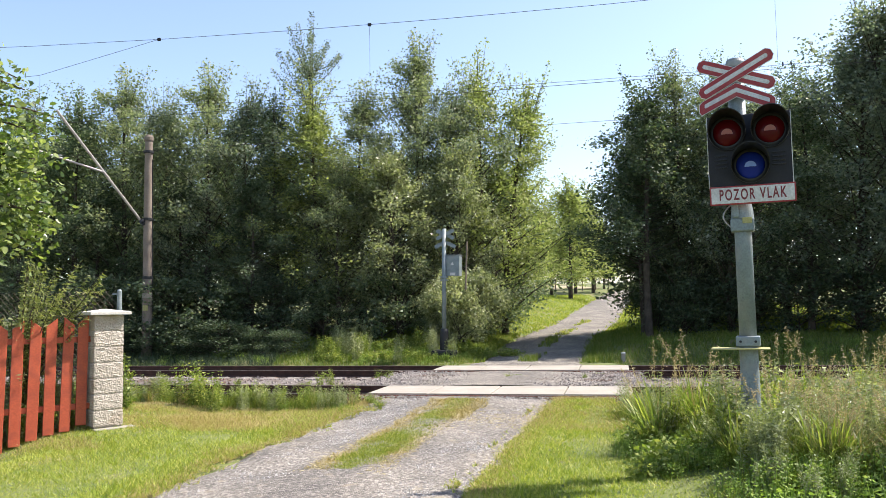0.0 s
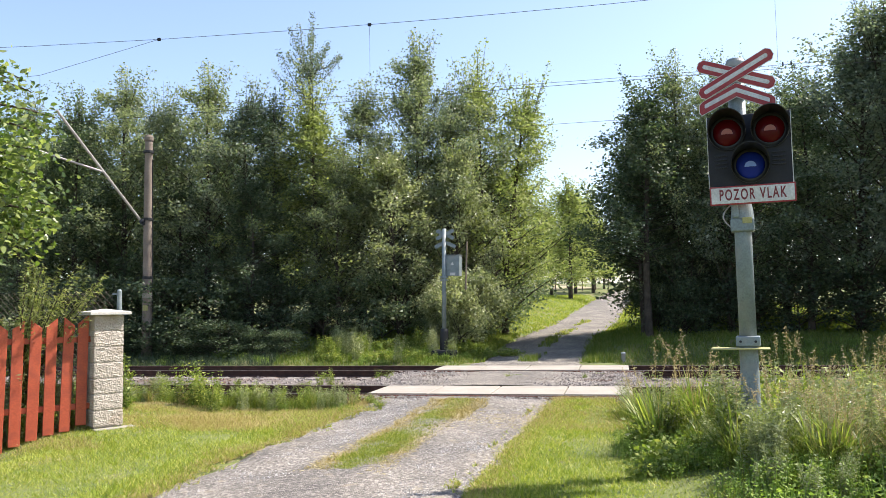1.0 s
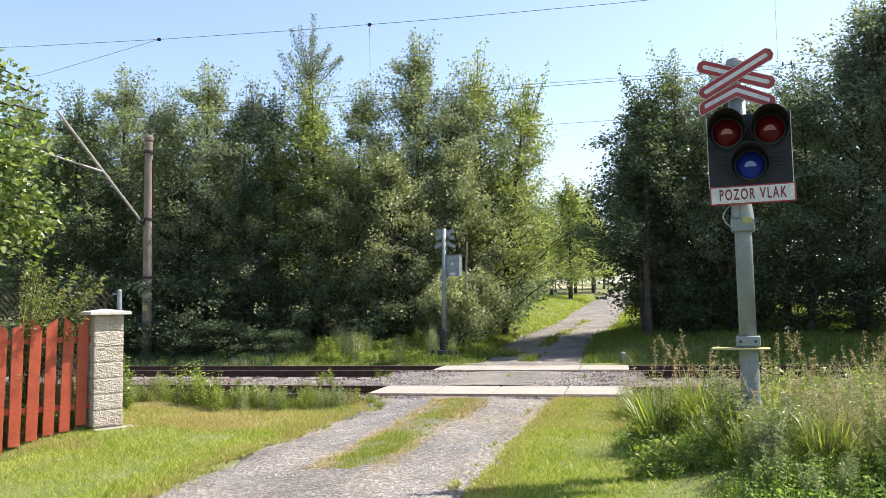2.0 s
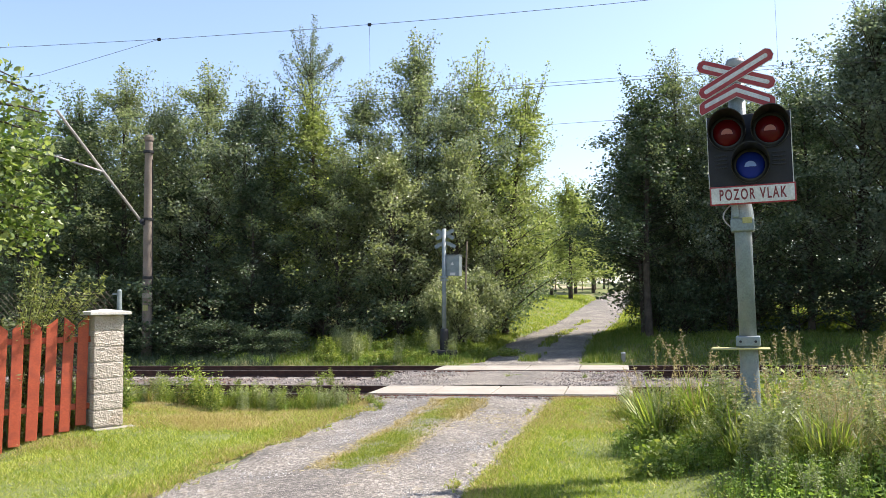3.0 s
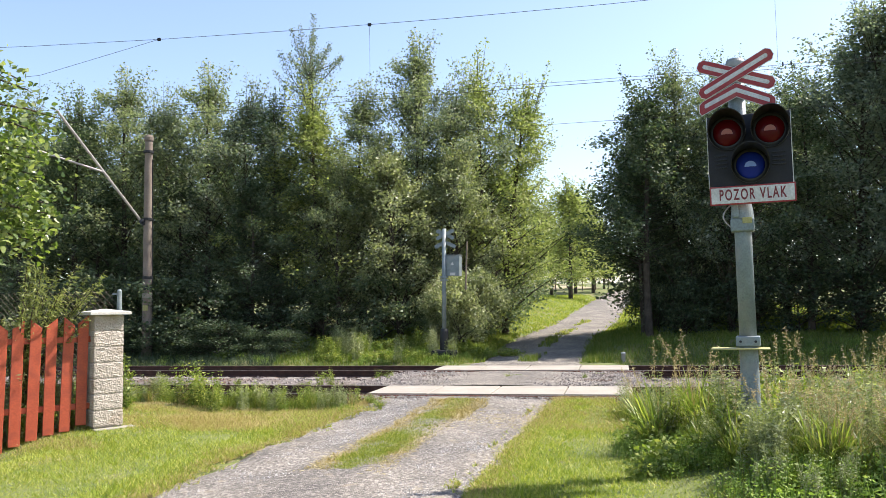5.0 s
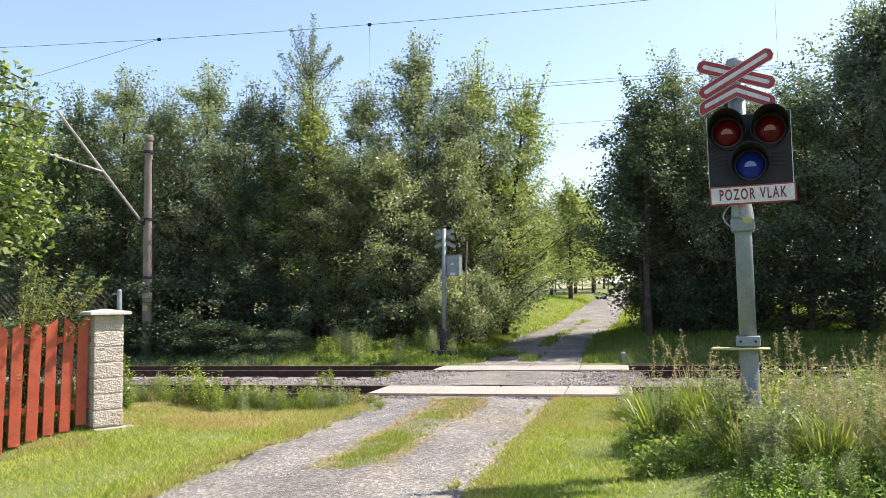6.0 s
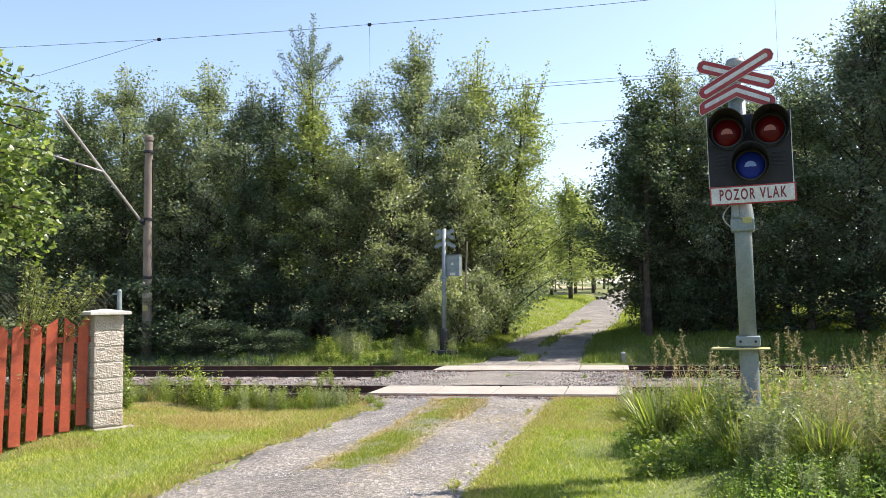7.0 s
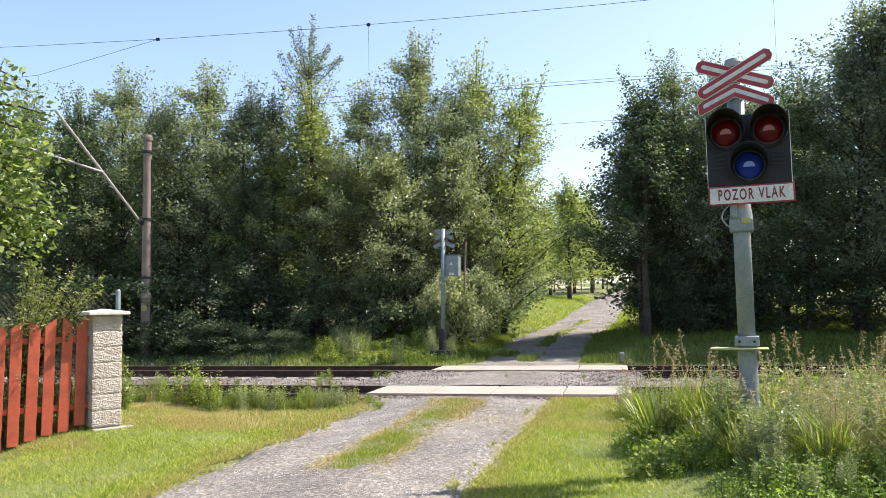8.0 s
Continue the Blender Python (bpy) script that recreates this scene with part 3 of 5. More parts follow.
def signal_rear():
    """The opposite signal, seen from behind."""
    root = new("crossing_signal")
    root.matrix_basis = pose(-0.02, 23.0, 0.1, 0, -1.0, 160)
    tagged(root, "crossing signal seen from behind on a thin grey post", "crossing signal", "crossing signals")
    smooth(part("post", lathe(bmesh.new(), [(0.066, 0.6), (0.06, 3.68)], 20), M["galvan"], root))
    part("base_tube", lathe(bmesh.new(), [(0.125, 0.0), (0.12, 0.72), (0.1, 0.78)], 20), M["dark_metal"], root, "black lower tube")
    part("foundation", box(bmesh.new(), -0.32, 0.32, -0.28, 0.28, -0.3, 0.17, 0.06), M["dark_metal"], root, "dark footing among stones")
    part("cabinet", box(bmesh.new(), -0.46, -0.05, -0.26, -0.02, 2.3, 2.9, 0.012), M["galvan"], root, "grey backs of the lamp housing")
    part("cabinet_lid", box(bmesh.new(), -0.48, -0.03, -0.27, 0.0, 2.9, 2.92, 0.004), M["galvan"], root)
    part("warning_mark", prism(bmesh.new(), [(-0.3, 2.62), (-0.2, 2.62), (-0.25, 2.72)], -0.012, -0.006), M["white"], root)
    part("type_plate", box(bmesh.new(), -0.34, -0.18, -0.014, -0.006, 2.32, 2.4), M["white"], root)
    part("rear_rod", rod(bmesh.new(), (-0.62, -0.12, 1.9), (-0.66, -0.12, 3.3), 0.025, seg=8), M["rail_wood"], root)
    for z, a in ((3.52, 24), (3.52, -24)):
        part("cross_board", prism(bmesh.new(), arm_outline(0.3, 0.055, 0.03), 0.0, 0.006), M["galvan"], root, "grey back of a crossing board").matrix_basis = Matrix.Translation((0, -0.1 + 0.01 * (a > 0), z)) @ pose(0, 0, 0, 0, a, 0)
    for a, x in ((-24, 0.17), (24, -0.17)):
        part("bent_board", prism(bmesh.new(), arm_outline(0.17, 0.055, 0.03), 0.0, 0.006), M["galvan"], root).matrix_basis = Matrix.Translation((x, -0.1, 3.22)) @ pose(0, 0, 0, 0, -a, 0)
    for z in (2.15, 2.24):
        part("clamp", lathe(bmesh.new(), [(0.09, z), (0.11, z + 0.01), (0.11, z + 0.05), (0.09, z + 0.06)], 20), M["galvan"], root)
    return root


signal_rear()

# ---- garden corner ----
PILLAR = pose(-4.73, 11.05, 0.0, 0, 0, 42)


def gate_pillar():
    root = new("gate_pillar")
    root.matrix_basis = PILLAR
    tagged(root, "square pillar of rough split-face blocks with a pale cap", "pillar")
    for k in range(7):
        z0, z1 = -0.02 + k * 0.215, -0.02 + (k + 1) * 0.215 - 0.006
        bm = bmesh.new()
        n = 17
        bmesh.ops.create_cube(bm, size=1.0)
        bmesh.ops.subdivide_edges(bm, edges=bm.edges, cuts=n, use_grid_fill=True)
        for v in bm.verts:
            x, y, z = v.co
            edge = max(abs(x), abs(y))
            rough = float(noise.noise(Vector((x * 11 + k * 3, y * 11, z * 6 + k))) * 0.012 + noise.noise(Vector((x * 34, y * 34 + k, z * 19))) * 0.012)
            bevel = 0.01 * max(0, (abs(z) - 0.38) / 0.12) ** 2
            corner = 0.012 * max(0, (min(abs(x), abs(y)) - 0.38) / 0.12) ** 2
            s = 1 + (rough - bevel - corner) * 2.4 * (edge > 0.499)
            v.co = (x * 0.4 * s, y * 0.4 * s, (z0 + z1) / 2 + z * (z1 - z0))
        part("block", bm, M["block"], root)
    part("mortar_core", box(bmesh.new(), -0.18, 0.18, -0.18, 0.18, -0.2, 1.48), M["mortar"], root)
    bm = bmesh.new()
    h = 0.275
    low = [bm.verts.new((x * h, y * h, 1.485)) for x, y in ((-1, -1), (1, -1), (1, 1), (-1, 1))]
    mid = [bm.verts.new((x * h, y * h, 1.528)) for x, y in ((-1, -1), (1, -1), (1, 1), (-1, 1))]
    top = bm.verts.new((0, 0, 1.57))
    bm.faces.new(low[::-1])
    for i in range(4):
        bm.faces.new((low[i], low[(i + 1) % 4], mid[(i + 1) % 4], mid[i]))
        bm.faces.new((mid[i], mid[(i + 1) % 4], top))
    bmesh.ops.bevel(bm, geom=list(bm.edges), offset=0.006, segments=2, affect='EDGES')
    part("cap", bm, M["cap"], root, "pale cast cap with four slopes")
    part("footing", box(bmesh.new(), -0.2, 0.36, -0.26, 0.22, -0.3, -0.045, 0.02), M["concrete"], root)
    return root


gate_pillar()


def picket_fence():
    root = new("picket_fence")
    root.matrix_basis = pose(-4.87, 10.86, 0, 0, 0, 37)
    tagged(root, "red-brown painted wooden picket fence beside the pillar", "picket fence")
    rng = np.random.default_rng(8)
    for z in (0.22, 1.12):
        part("fence_rail", box(bmesh.new(), -3.4, 0.04, 0.0, 0.045, z, z + 0.08, 0.006), M["fence"], root)
    part("rail_post", box(bmesh.new(), -2.6, -2.5, 0.05, 0.15, -0.5, 1.3, 0.006), M["rail_wood"], root)
    for i in range(18):
        x = -0.085 - i * 0.198
        foot = 0.02 - 0.05 * i - 0.03 * rng.random()
        top = 1.47 + 0.015 * rng.random() - 0.012 * i
        w = 0.066 + 0.004 * rng.random()
        slant = 0.11 if i % 2 else -0.11
        bm = prism(bmesh.new(), [(-w, foot), (w, foot), (w, top - (0.11 if slant > 0 else 0.0)), (-w, top - (0.11 if slant < 0 else 0.0))], -0.026, -0.002)
        bmesh.ops.bevel(bm, geom=list(bm.edges), offset=0.004, segments=1, affect='EDGES')
        ob = part("picket", bm, M["fence"], root)
        ob.matrix_basis = pose(x, 0, 0, 0, 1.2 + rng.normal(0, 0.7), 0)
    return root


picket_fence()


def mesh_fence():
    root = new("wire_mesh_fence")
    root.matrix_basis = pose(-4.73, 11.55, 0, 0, 0, 170)
    tagged(root, "galvanised diamond wire mesh fence on a steel post", "wire fence")
    part("fence_post", lathe(bmesh.new(), [(0.034, -0.3), (0.034, 1.83), (0.02, 1.85)], 12), M["galvan"], root)
    part("post_clip", box(bmesh.new(), 0.02, 0.1, -0.02, 0.02, 1.77, 1.8), M["galvan"], root)
    bm = bmesh.new()
    s = 0.1
    for i in range(-18, 30):
        for d in (-1, 1):
            a, b = Vector((i * s, 0.004 * d, 0.0)), Vector((i * s + d * 1.83, 0.004 * d, 1.83))
            pts = []
            for t0 in np.linspace(0, 1, 9):
                q = a.lerp(b, t0)
                if -0.0 <= q.x <= 3.0:
                    pts.append(q)
            for p0, p1 in zip(pts, pts[1:]):
                rod(bm, p0, p1, 0.0027, seg=4, caps=False)
    part("wire_mesh", bm, M["rail_wood"], root, "rusting diamond mesh")
    return root


mesh_fence()
# ---- vegetation ----
def leaf_quads(c, size, rng, narrow=0.6, flat=0.55, fold=0.18, direction=None, full=False):
    """Folded diamond leaves at the places c; two triangles each."""
    n = len(c)
    d = rng.normal(size=(n, 3)) if direction is None else direction + rng.normal(size=(n, 3)) * 0.45
    d[:, 2] = d[:, 2] * flat - 0.12
    d /= np.linalg.norm(d, axis=1, keepdims=True)
    h = rng.normal(size=(n, 3))
    side = np.cross(d, h)
    side /= np.linalg.norm(side, axis=1, keepdims=True) + 1e-9
    up = np.cross(side, d)
    s = size * rng.uniform(0.65, 1.3, size=(n, 1))
    base, tip = c, c + d * s
    mid = c + d * s * 0.45
    a = mid + side * s * narrow * 0.5 + up * s * fold
    b = mid - side * s * narrow * 0.5 + up * s * fold
    if full:
        rim = [c + d * s * t + side * s * narrow * w + up * s * fold * abs(w) * 2 for t, w in ((0.2, 0.34), (0.55, 0.42), (0.85, 0.2), (0.85, -0.2), (0.55, -0.42), (0.2, -0.34))]
        return np.stack([base, *rim[:3], tip - up * s * fold * 0.5, *rim[3:]], 1).reshape(-1, 3)
    return np.stack([base, a, tip, b], 1).reshape(-1, 3)


def leaf_mesh(name, centres, size, material, rng, parent, label="", **kw):
    return array_mesh(name, leaf_quads(np.asarray(centres), size, rng, **kw), 8 if kw.get("full") else 4, material, parent, label)


def limb(bm, pts, r0, r1, seg=6):
    for i, (a, b) in enumerate(zip(pts, pts[1:])):
        k = len(pts) - 1
        rod(bm, a, b, r0 + (r1 - r0) * i / k, r0 + (r1 - r0) * (i + 1) / k, seg, caps=False)


def tree_parts(seed, height, radius, leaves, size, bare=0.05, shape="round", rise=0.5, clump=0.13, limbs=64, base_r=0.12):
    """Trunk and limbs in one mesh, and the places of the leaves on the twigs."""
    rng = np.random.default_rng(seed)
    bm = bmesh.new()
    bend = rng.normal(0, 0.25, 2)
    axis = lambda t: np.array([bend[0] * t * t + 0.08 * math.sin(5 * t + seed), bend[1] * t * t + 0.08 * math.cos(4 * t), height * t])
    limb(bm, [axis(t) for t in np.linspace(-0.02, 0.97, 9)], base_r, 0.012, 8)
    env = {"round": lambda t: max(0.08, (1 - t) ** 0.68 * min(1.0, 0.55 + 2.2 * t) * 1.2),
           "bush": lambda t: math.cos(t * 1.45) ** 0.6}[shape]
    centres = []
    for i in range(limbs):
        t = bare + (0.97 - bare) * ((i + rng.random()) / limbs) ** 0.9
        a = i * 2.399 + rng.normal(0, 0.4)
        reach = radius * env(t) * rng.choice([0.55, 0.8, 1.0, 1.0, 1.2, 1.4]) * rng.uniform(0.85, 1.12)
        start = axis(t * 0.92)
        out = np.array([math.cos(a), math.sin(a), 0.0])
        lift = rise * rng.uniform(0.5, 1.3)
        pts = [start + out * reach * s + np.array([0, 0, lift * reach * s * (1.2 - 0.4 * s)]) + rng.normal(0, 0.05, 3) * s for s in (0, 0.35, 0.7, 1.0)]
        limb(bm, pts, 0.02 * (1 - t) + 0.008, 0.003, 4)
        for j in range(9):
            s = rng.uniform(0.2, 1.02) ** 0.7
            k = min(2, int(s * 3))
            p = pts[k] + (pts[k + 1] - pts[k]) * (s * 3 - k if k < 2 else (s - 0.667) * 3)
            d = rng.normal(0, 1, 3)
            d[2] = abs(d[2]) * 1.1 if shape != "bush" else d[2] * 0.5
            q = p + d / np.linalg.norm(d) * rng.uniform(0.15, 0.55) * min(1.0, radius / 1.6)
            if rng.random() < 0.15:
                rod(bm, p, q, 0.006, 0.002, 3, caps=False)
            m = max(2, int(leaves / (limbs * 9) * rng.uniform(0.4, 1.7)))
            along_t = rng.random((m, 1)) * 1.15
            centres.append(p + (q - p) * along_t + rng.normal(0, clump, (m, 3)) * np.array([1, 1, 0.85]))
    # upright leading shoots
    for i in range(14 if shape == "bush" else 22):
        t = rng.uniform(0.78, 0.93)
        a = rng.uniform(0, 6.28)
        o = np.array([math.cos(a), math.sin(a), 0]) * radius * rng.uniform(0.05, 0.42)
        p = axis(t) + o * 0.4
        q = axis(t) + o + np.array([0, 0, height * rng.uniform(0.1, 0.18)])
        rod(bm, p, q, 0.01, 0.002, 4, caps=False)
        m = int(leaves * 0.0036)
        centres.append(p + (q - p) * rng.random((m, 1)) + rng.normal(0, 0.085, (m, 3)))
    c = np.concatenate(centres)
    c = c[c[:, 2] > 0.1]
    return bm, c, rng


SWAY = []  # trees whose crowns the wind moves


def make_tree(name, label, category, seed, height, radius, leaves, size, mat_name, group, **kw):
    bm, c, rng = tree_parts(seed, height, radius, leaves, size, **kw)
    root = new(name)
    tagged(root, label, category, group)
    part("trunk", bm, M["bark"], root)
    leaf_mesh("crown", c, size, M[mat_name], rng, root)
    return root


def poplar(seed, height, fork, radius, shoots, leaves):
    """A slender stem that forks high up into a fan of leafy ascending limbs."""
    rng = np.random.default_rng(seed)
    root = new("poplar_tree")
    tagged(root, "young poplar whose forked top rises above the wood", "tree", "trackside trees")
    bm = bmesh.new()
    stem = lambda z: np.array([0.1 * math.sin(z * 0.5), 0.08 * math.cos(z * 0.6), z])
    limb(bm, [stem(z) for z in np.linspace(-0.1, fork + 0.6, 8)], 0.1, 0.035, 8)
    centres = []
    for i in range(shoots):
        a = i * 2.399 + rng.normal(0, 0.3)
        r = radius * ((i + 0.5) / shoots) ** 0.6 * rng.uniform(0.85, 1.1)
        start = stem(fork + rng.uniform(-0.5, 0.9))
        top = height - (height - fork) * (0.66 * (r / radius) ** 1.3) - rng.uniform(0, 0.35)
        out = np.array([math.cos(a), math.sin(a), 0.0]) * r
        pts = [start + out * t ** 0.8 + np.array([0, 0, (top - start[2]) * t ** 1.25]) for t in (0, 0.25, 0.5, 0.75, 1.0)]
        limb(bm, pts, 0.022, 0.003, 4)
        m = leaves // shoots // 2
        t = rng.random((m, 1)) ** 0.85 * 3.999
        k = t.astype(int)[:, 0]
        arr = np.array(pts)
        c = arr[k] + (arr[k + 1] - arr[k]) * (t - k[:, None])
        centres.append(c + rng.normal(0, 1, (m, 3)) * (0.05 + 0.11 * (1 - t / 4)))
    # short leafy side branches down the stem
    for i in range(34):
        z = fork * (0.35 + 0.65 * i / 34)
        a, r = i * 2.399, rng.uniform(0.4, 1.0)
        p, q = stem(z), stem(z) + np.array([math.cos(a) * r, math.sin(a) * r, 0.7 * r])
        rod(bm, p, q, 0.012, 0.003, 4, caps=False)
        m = leaves // 68
        centres.append(p + (q - p) * rng.uniform(0.2, 1.1, (m, 1)) + rng.normal(0, 0.12, (m, 3)))
    part("trunk", bm, M["bark"], root)
    leaf_mesh("crown", np.concatenate(centres), 0.072, M["leaf_d"], rng, root)
    return root


PROTO = {
    "a": make_tree("broadleaf_tree", "dense dark green broadleaf tree beside the railway", "tree", 11, 8.4, 2.5, 14500, 0.094, "leaf_a", "trackside trees"),
    "b": make_tree("broadleaf_tree", "olive green birch with fine upright twigs", "tree", 12, 8.8, 2.2, 15000, 0.084, "leaf_b", "trackside trees", rise=1.3),
    "c": make_tree("broadleaf_tree", "yellow-green tree lit through its leaves", "tree", 13, 8.0, 2.1, 14500, 0.088, "leaf_c", "trackside trees", rise=0.7, bare=0.05),
    "h": make_tree("roadside_tree", "light green roadside tree with a clear stem", "tree", 23, 8.0, 2.1, 9000, 0.14, "leaf_c", "roadside trees", rise=0.2, bare=0.15, clump=0.22),
    "e": make_tree("willow_tree", "pale grey-green willow in front of the wood", "tree", 24, 6.4, 2.2, 14500, 0.088, "leaf_e", "trackside trees", rise=0.9),
    "d": make_tree("broadleaf_tree", "blue-green willow with loose grey foliage", "tree", 14, 8.6, 2.4, 14500, 0.09, "leaf_d", "trackside trees", rise=1.2),
    "g": make_tree("broadleaf_tree", "lane-side tree with a bare lower stem and shade-dark leaf colour", "tree", 19, 8.2, 2.3, 13500, 0.096, "leaf_k", "trackside trees", bare=0.3, rise=0.3),
    # k repeats a, and v repeats u, with shade put into the leaf colour
    "k": make_tree("alder_tree", "dense trackside tree with deep shade put into its leaf colour", "tree", 11, 8.4, 2.5, 13500, 0.096, "leaf_k", "trackside trees"),
    "v": make_tree("shrub", "shrub under the trees with shade put into its leaf colour", "shrub", 16, 2.4, 1.5, 3400, 0.11, "leaf_k", "trackside shrubs", shape="bush", limbs=30, base_r=0.03, bare=0.02),
    "f": make_tree("broadleaf_tree", "tree deep in the wood, some set out of view for shade", "tree", 18, 8.4, 2.4, 4500, 0.19, "leaf_a", "trackside trees", clump=0.22),
    "s": poplar(15, 11.6, 8.5, 1.45, 17, 9500),
    "t": poplar(25, 11.2, 7.2, 1.05, 20, 13000),
    "u": make_tree("shrub", "dense leafy shrub at the foot of the trees", "shrub", 16, 2.4, 1.5, 3400, 0.11, "leaf_a", "trackside shrubs", shape="bush", limbs=30, base_r=0.03, bare=0.02),
    "w": make_tree("shrub", "grey-green willow shrub in the sun", "shrub", 17, 2.3, 1.25, 8500, 0.095, "leaf_e", "trackside shrubs", shape="bush", limbs=30, base_r=0.03, bare=0.02, rise=1.0),
}
PROTO_H = {"a": 8.6, "b": 9.2, "c": 8.4, "d": 8.9, "f": 8.6, "h": 8.3, "e": 6.6, "g": 8.4, "s": 11.6, "t": 11.2, "u": 2.6, "v": 2.6, "k": 8.6, "w": 2.5}
used = set()


def plant(kind, x, y, top, wide=1.0, turn=0.0, sink=0.15):
    """A tree or shrub of the kind, at its place, as high as `top` above the rail."""
    z = float(ground_z(x, y)) - sink
    s = (top - z) / PROTO_H[kind]
    m = pose(x, y, z, 0, 0, turn)
    if kind in used:
        ob = copy_thing(PROTO[kind], m)
    else:
        used.add(kind)
        ob = PROTO[kind]
        ob.matrix_basis = m
    ob.scale = (s * wide, s * wide, s)
    SWAY.append(ob)
    return ob


random.seed(5)
# left belt: kind, x, y, top, width; kind k has shade in its leaf colour
BELT = [("d", -16.5, 28, 9.4, 1.0), ("b", -14.6, 27, 9.2, 1.0), ("a", -12.9, 27.3, 9.2, 1.0), ("b", -11.1, 27, 10.0, 1.1), ("d", -9.7, 28, 9.4, 0.95),
        ("b", -8.2, 27, 10.1, 1.1), ("d", -6.9, 27.2, 9.4, 1.0), ("a", -5.7, 27, 8.8, 1.0), ("c", -4.3, 26.6, 9.0, 1.15), ("b", -2.9, 27, 9.3, 1.1),
        ("b", -0.9, 27.4, 11.2, 0.95), ("d", 0.3, 27.5, 9.6, 0.9), ("c", 1.5, 27.8, 10.8, 0.95), ("c", 2.3, 28.6, 10.0, 1.0),
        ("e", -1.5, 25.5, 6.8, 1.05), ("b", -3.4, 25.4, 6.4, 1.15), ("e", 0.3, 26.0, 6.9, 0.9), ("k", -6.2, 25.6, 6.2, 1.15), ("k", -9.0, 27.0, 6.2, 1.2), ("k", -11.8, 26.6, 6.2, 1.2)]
for i, (k, x, y, top, w) in enumerate(BELT):
    plant(k, x * 1.03, y + 1.0, top * 1.03, w, random.uniform(0, 360))
for i in range(13):
    plant("f", -19 + i * 1.75, 31.5 + random.uniform(-0.8, 0.8), random.uniform(7.6, 9.0), 1.15, random.uniform(0, 360))
for i in range(9):
    plant("f", -20 + i * 2.5, 35.5 + random.uniform(-0.8, 0.8), random.uniform(7.0, 8.6), 1.4, random.uniform(0, 360))
spire = plant("s", -4.6, 28.0, 12.35, 1.0, 40)
plant("t", -0.9, 28.4, 11.35, 1.05, 130)
# right belt; kinds g and k have shade in their leaf colour
# paler leaf kinds b and d here stand in for glare over the treetops
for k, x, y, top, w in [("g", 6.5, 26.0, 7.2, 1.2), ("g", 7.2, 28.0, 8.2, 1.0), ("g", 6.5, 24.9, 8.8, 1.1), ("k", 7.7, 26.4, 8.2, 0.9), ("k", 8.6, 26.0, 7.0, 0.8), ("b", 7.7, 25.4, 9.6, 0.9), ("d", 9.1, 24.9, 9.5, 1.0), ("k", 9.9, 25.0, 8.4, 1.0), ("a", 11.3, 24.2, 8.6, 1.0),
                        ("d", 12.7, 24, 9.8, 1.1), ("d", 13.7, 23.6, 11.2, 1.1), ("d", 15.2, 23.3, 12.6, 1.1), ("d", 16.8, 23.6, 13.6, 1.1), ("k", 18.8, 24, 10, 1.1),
                        ("f", 7.6, 28.5, 8.5, 1.1), ("f", 9.8, 29.0, 9.0, 1.2), ("f", 12.3, 28.5, 9.2, 1.2), ("f", 15, 28, 10.5, 1.2), ("f", 11.2, 30.5, 7.6, 1.2), ("f", 12.8, 32, 8.5, 1.4), ("f", 14.8, 32, 9.5, 1.4), ("f", 17.6, 31, 10.5, 1.4), ("f", 20.2, 30, 11, 1.4), ("f", 12.6, 35, 7.6, 1.1), ("f", 15.2, 40, 8.5, 1.2), ("f", 16.8, 46, 9, 1.2)]:
    plant(k, x, y, top, w, random.uniform(0, 360))
# unseen trees past the right edge of the view, added to shade the belt
for x, y in ((16.7, 19.8), (19.4, 19.0), (22.4, 18.2), (18.6, 21.4), (20.8, 22.4), (22.6, 20.8), (24.6, 23.0), (21.6, 26.0), (25.2, 20.6), (29.0, 25.0)):
    plant("f", x, y, 9.2, 1.2, random.uniform(0, 360))
# shrubs along both belts; kind v is u with shade-dark leaves
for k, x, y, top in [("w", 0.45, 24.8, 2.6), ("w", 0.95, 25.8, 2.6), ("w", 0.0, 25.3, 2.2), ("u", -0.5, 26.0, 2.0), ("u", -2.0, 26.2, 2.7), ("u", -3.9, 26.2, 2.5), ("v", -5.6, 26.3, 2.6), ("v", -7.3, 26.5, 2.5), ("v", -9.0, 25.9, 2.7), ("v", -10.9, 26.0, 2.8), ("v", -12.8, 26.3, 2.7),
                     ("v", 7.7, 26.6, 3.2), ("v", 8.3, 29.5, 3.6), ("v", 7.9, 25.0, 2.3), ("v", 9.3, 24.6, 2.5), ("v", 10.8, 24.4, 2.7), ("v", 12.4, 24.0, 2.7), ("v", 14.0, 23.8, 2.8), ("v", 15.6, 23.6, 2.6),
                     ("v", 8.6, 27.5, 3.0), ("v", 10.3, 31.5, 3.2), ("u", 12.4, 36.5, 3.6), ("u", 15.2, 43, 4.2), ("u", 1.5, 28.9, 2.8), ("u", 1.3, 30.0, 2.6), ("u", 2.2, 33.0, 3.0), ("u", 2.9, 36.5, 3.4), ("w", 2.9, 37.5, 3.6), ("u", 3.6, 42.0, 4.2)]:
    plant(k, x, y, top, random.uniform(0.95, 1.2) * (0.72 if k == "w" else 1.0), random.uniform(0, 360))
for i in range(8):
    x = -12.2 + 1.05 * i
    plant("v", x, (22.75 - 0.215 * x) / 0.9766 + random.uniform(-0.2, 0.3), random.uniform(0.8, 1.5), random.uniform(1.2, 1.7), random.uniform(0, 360))
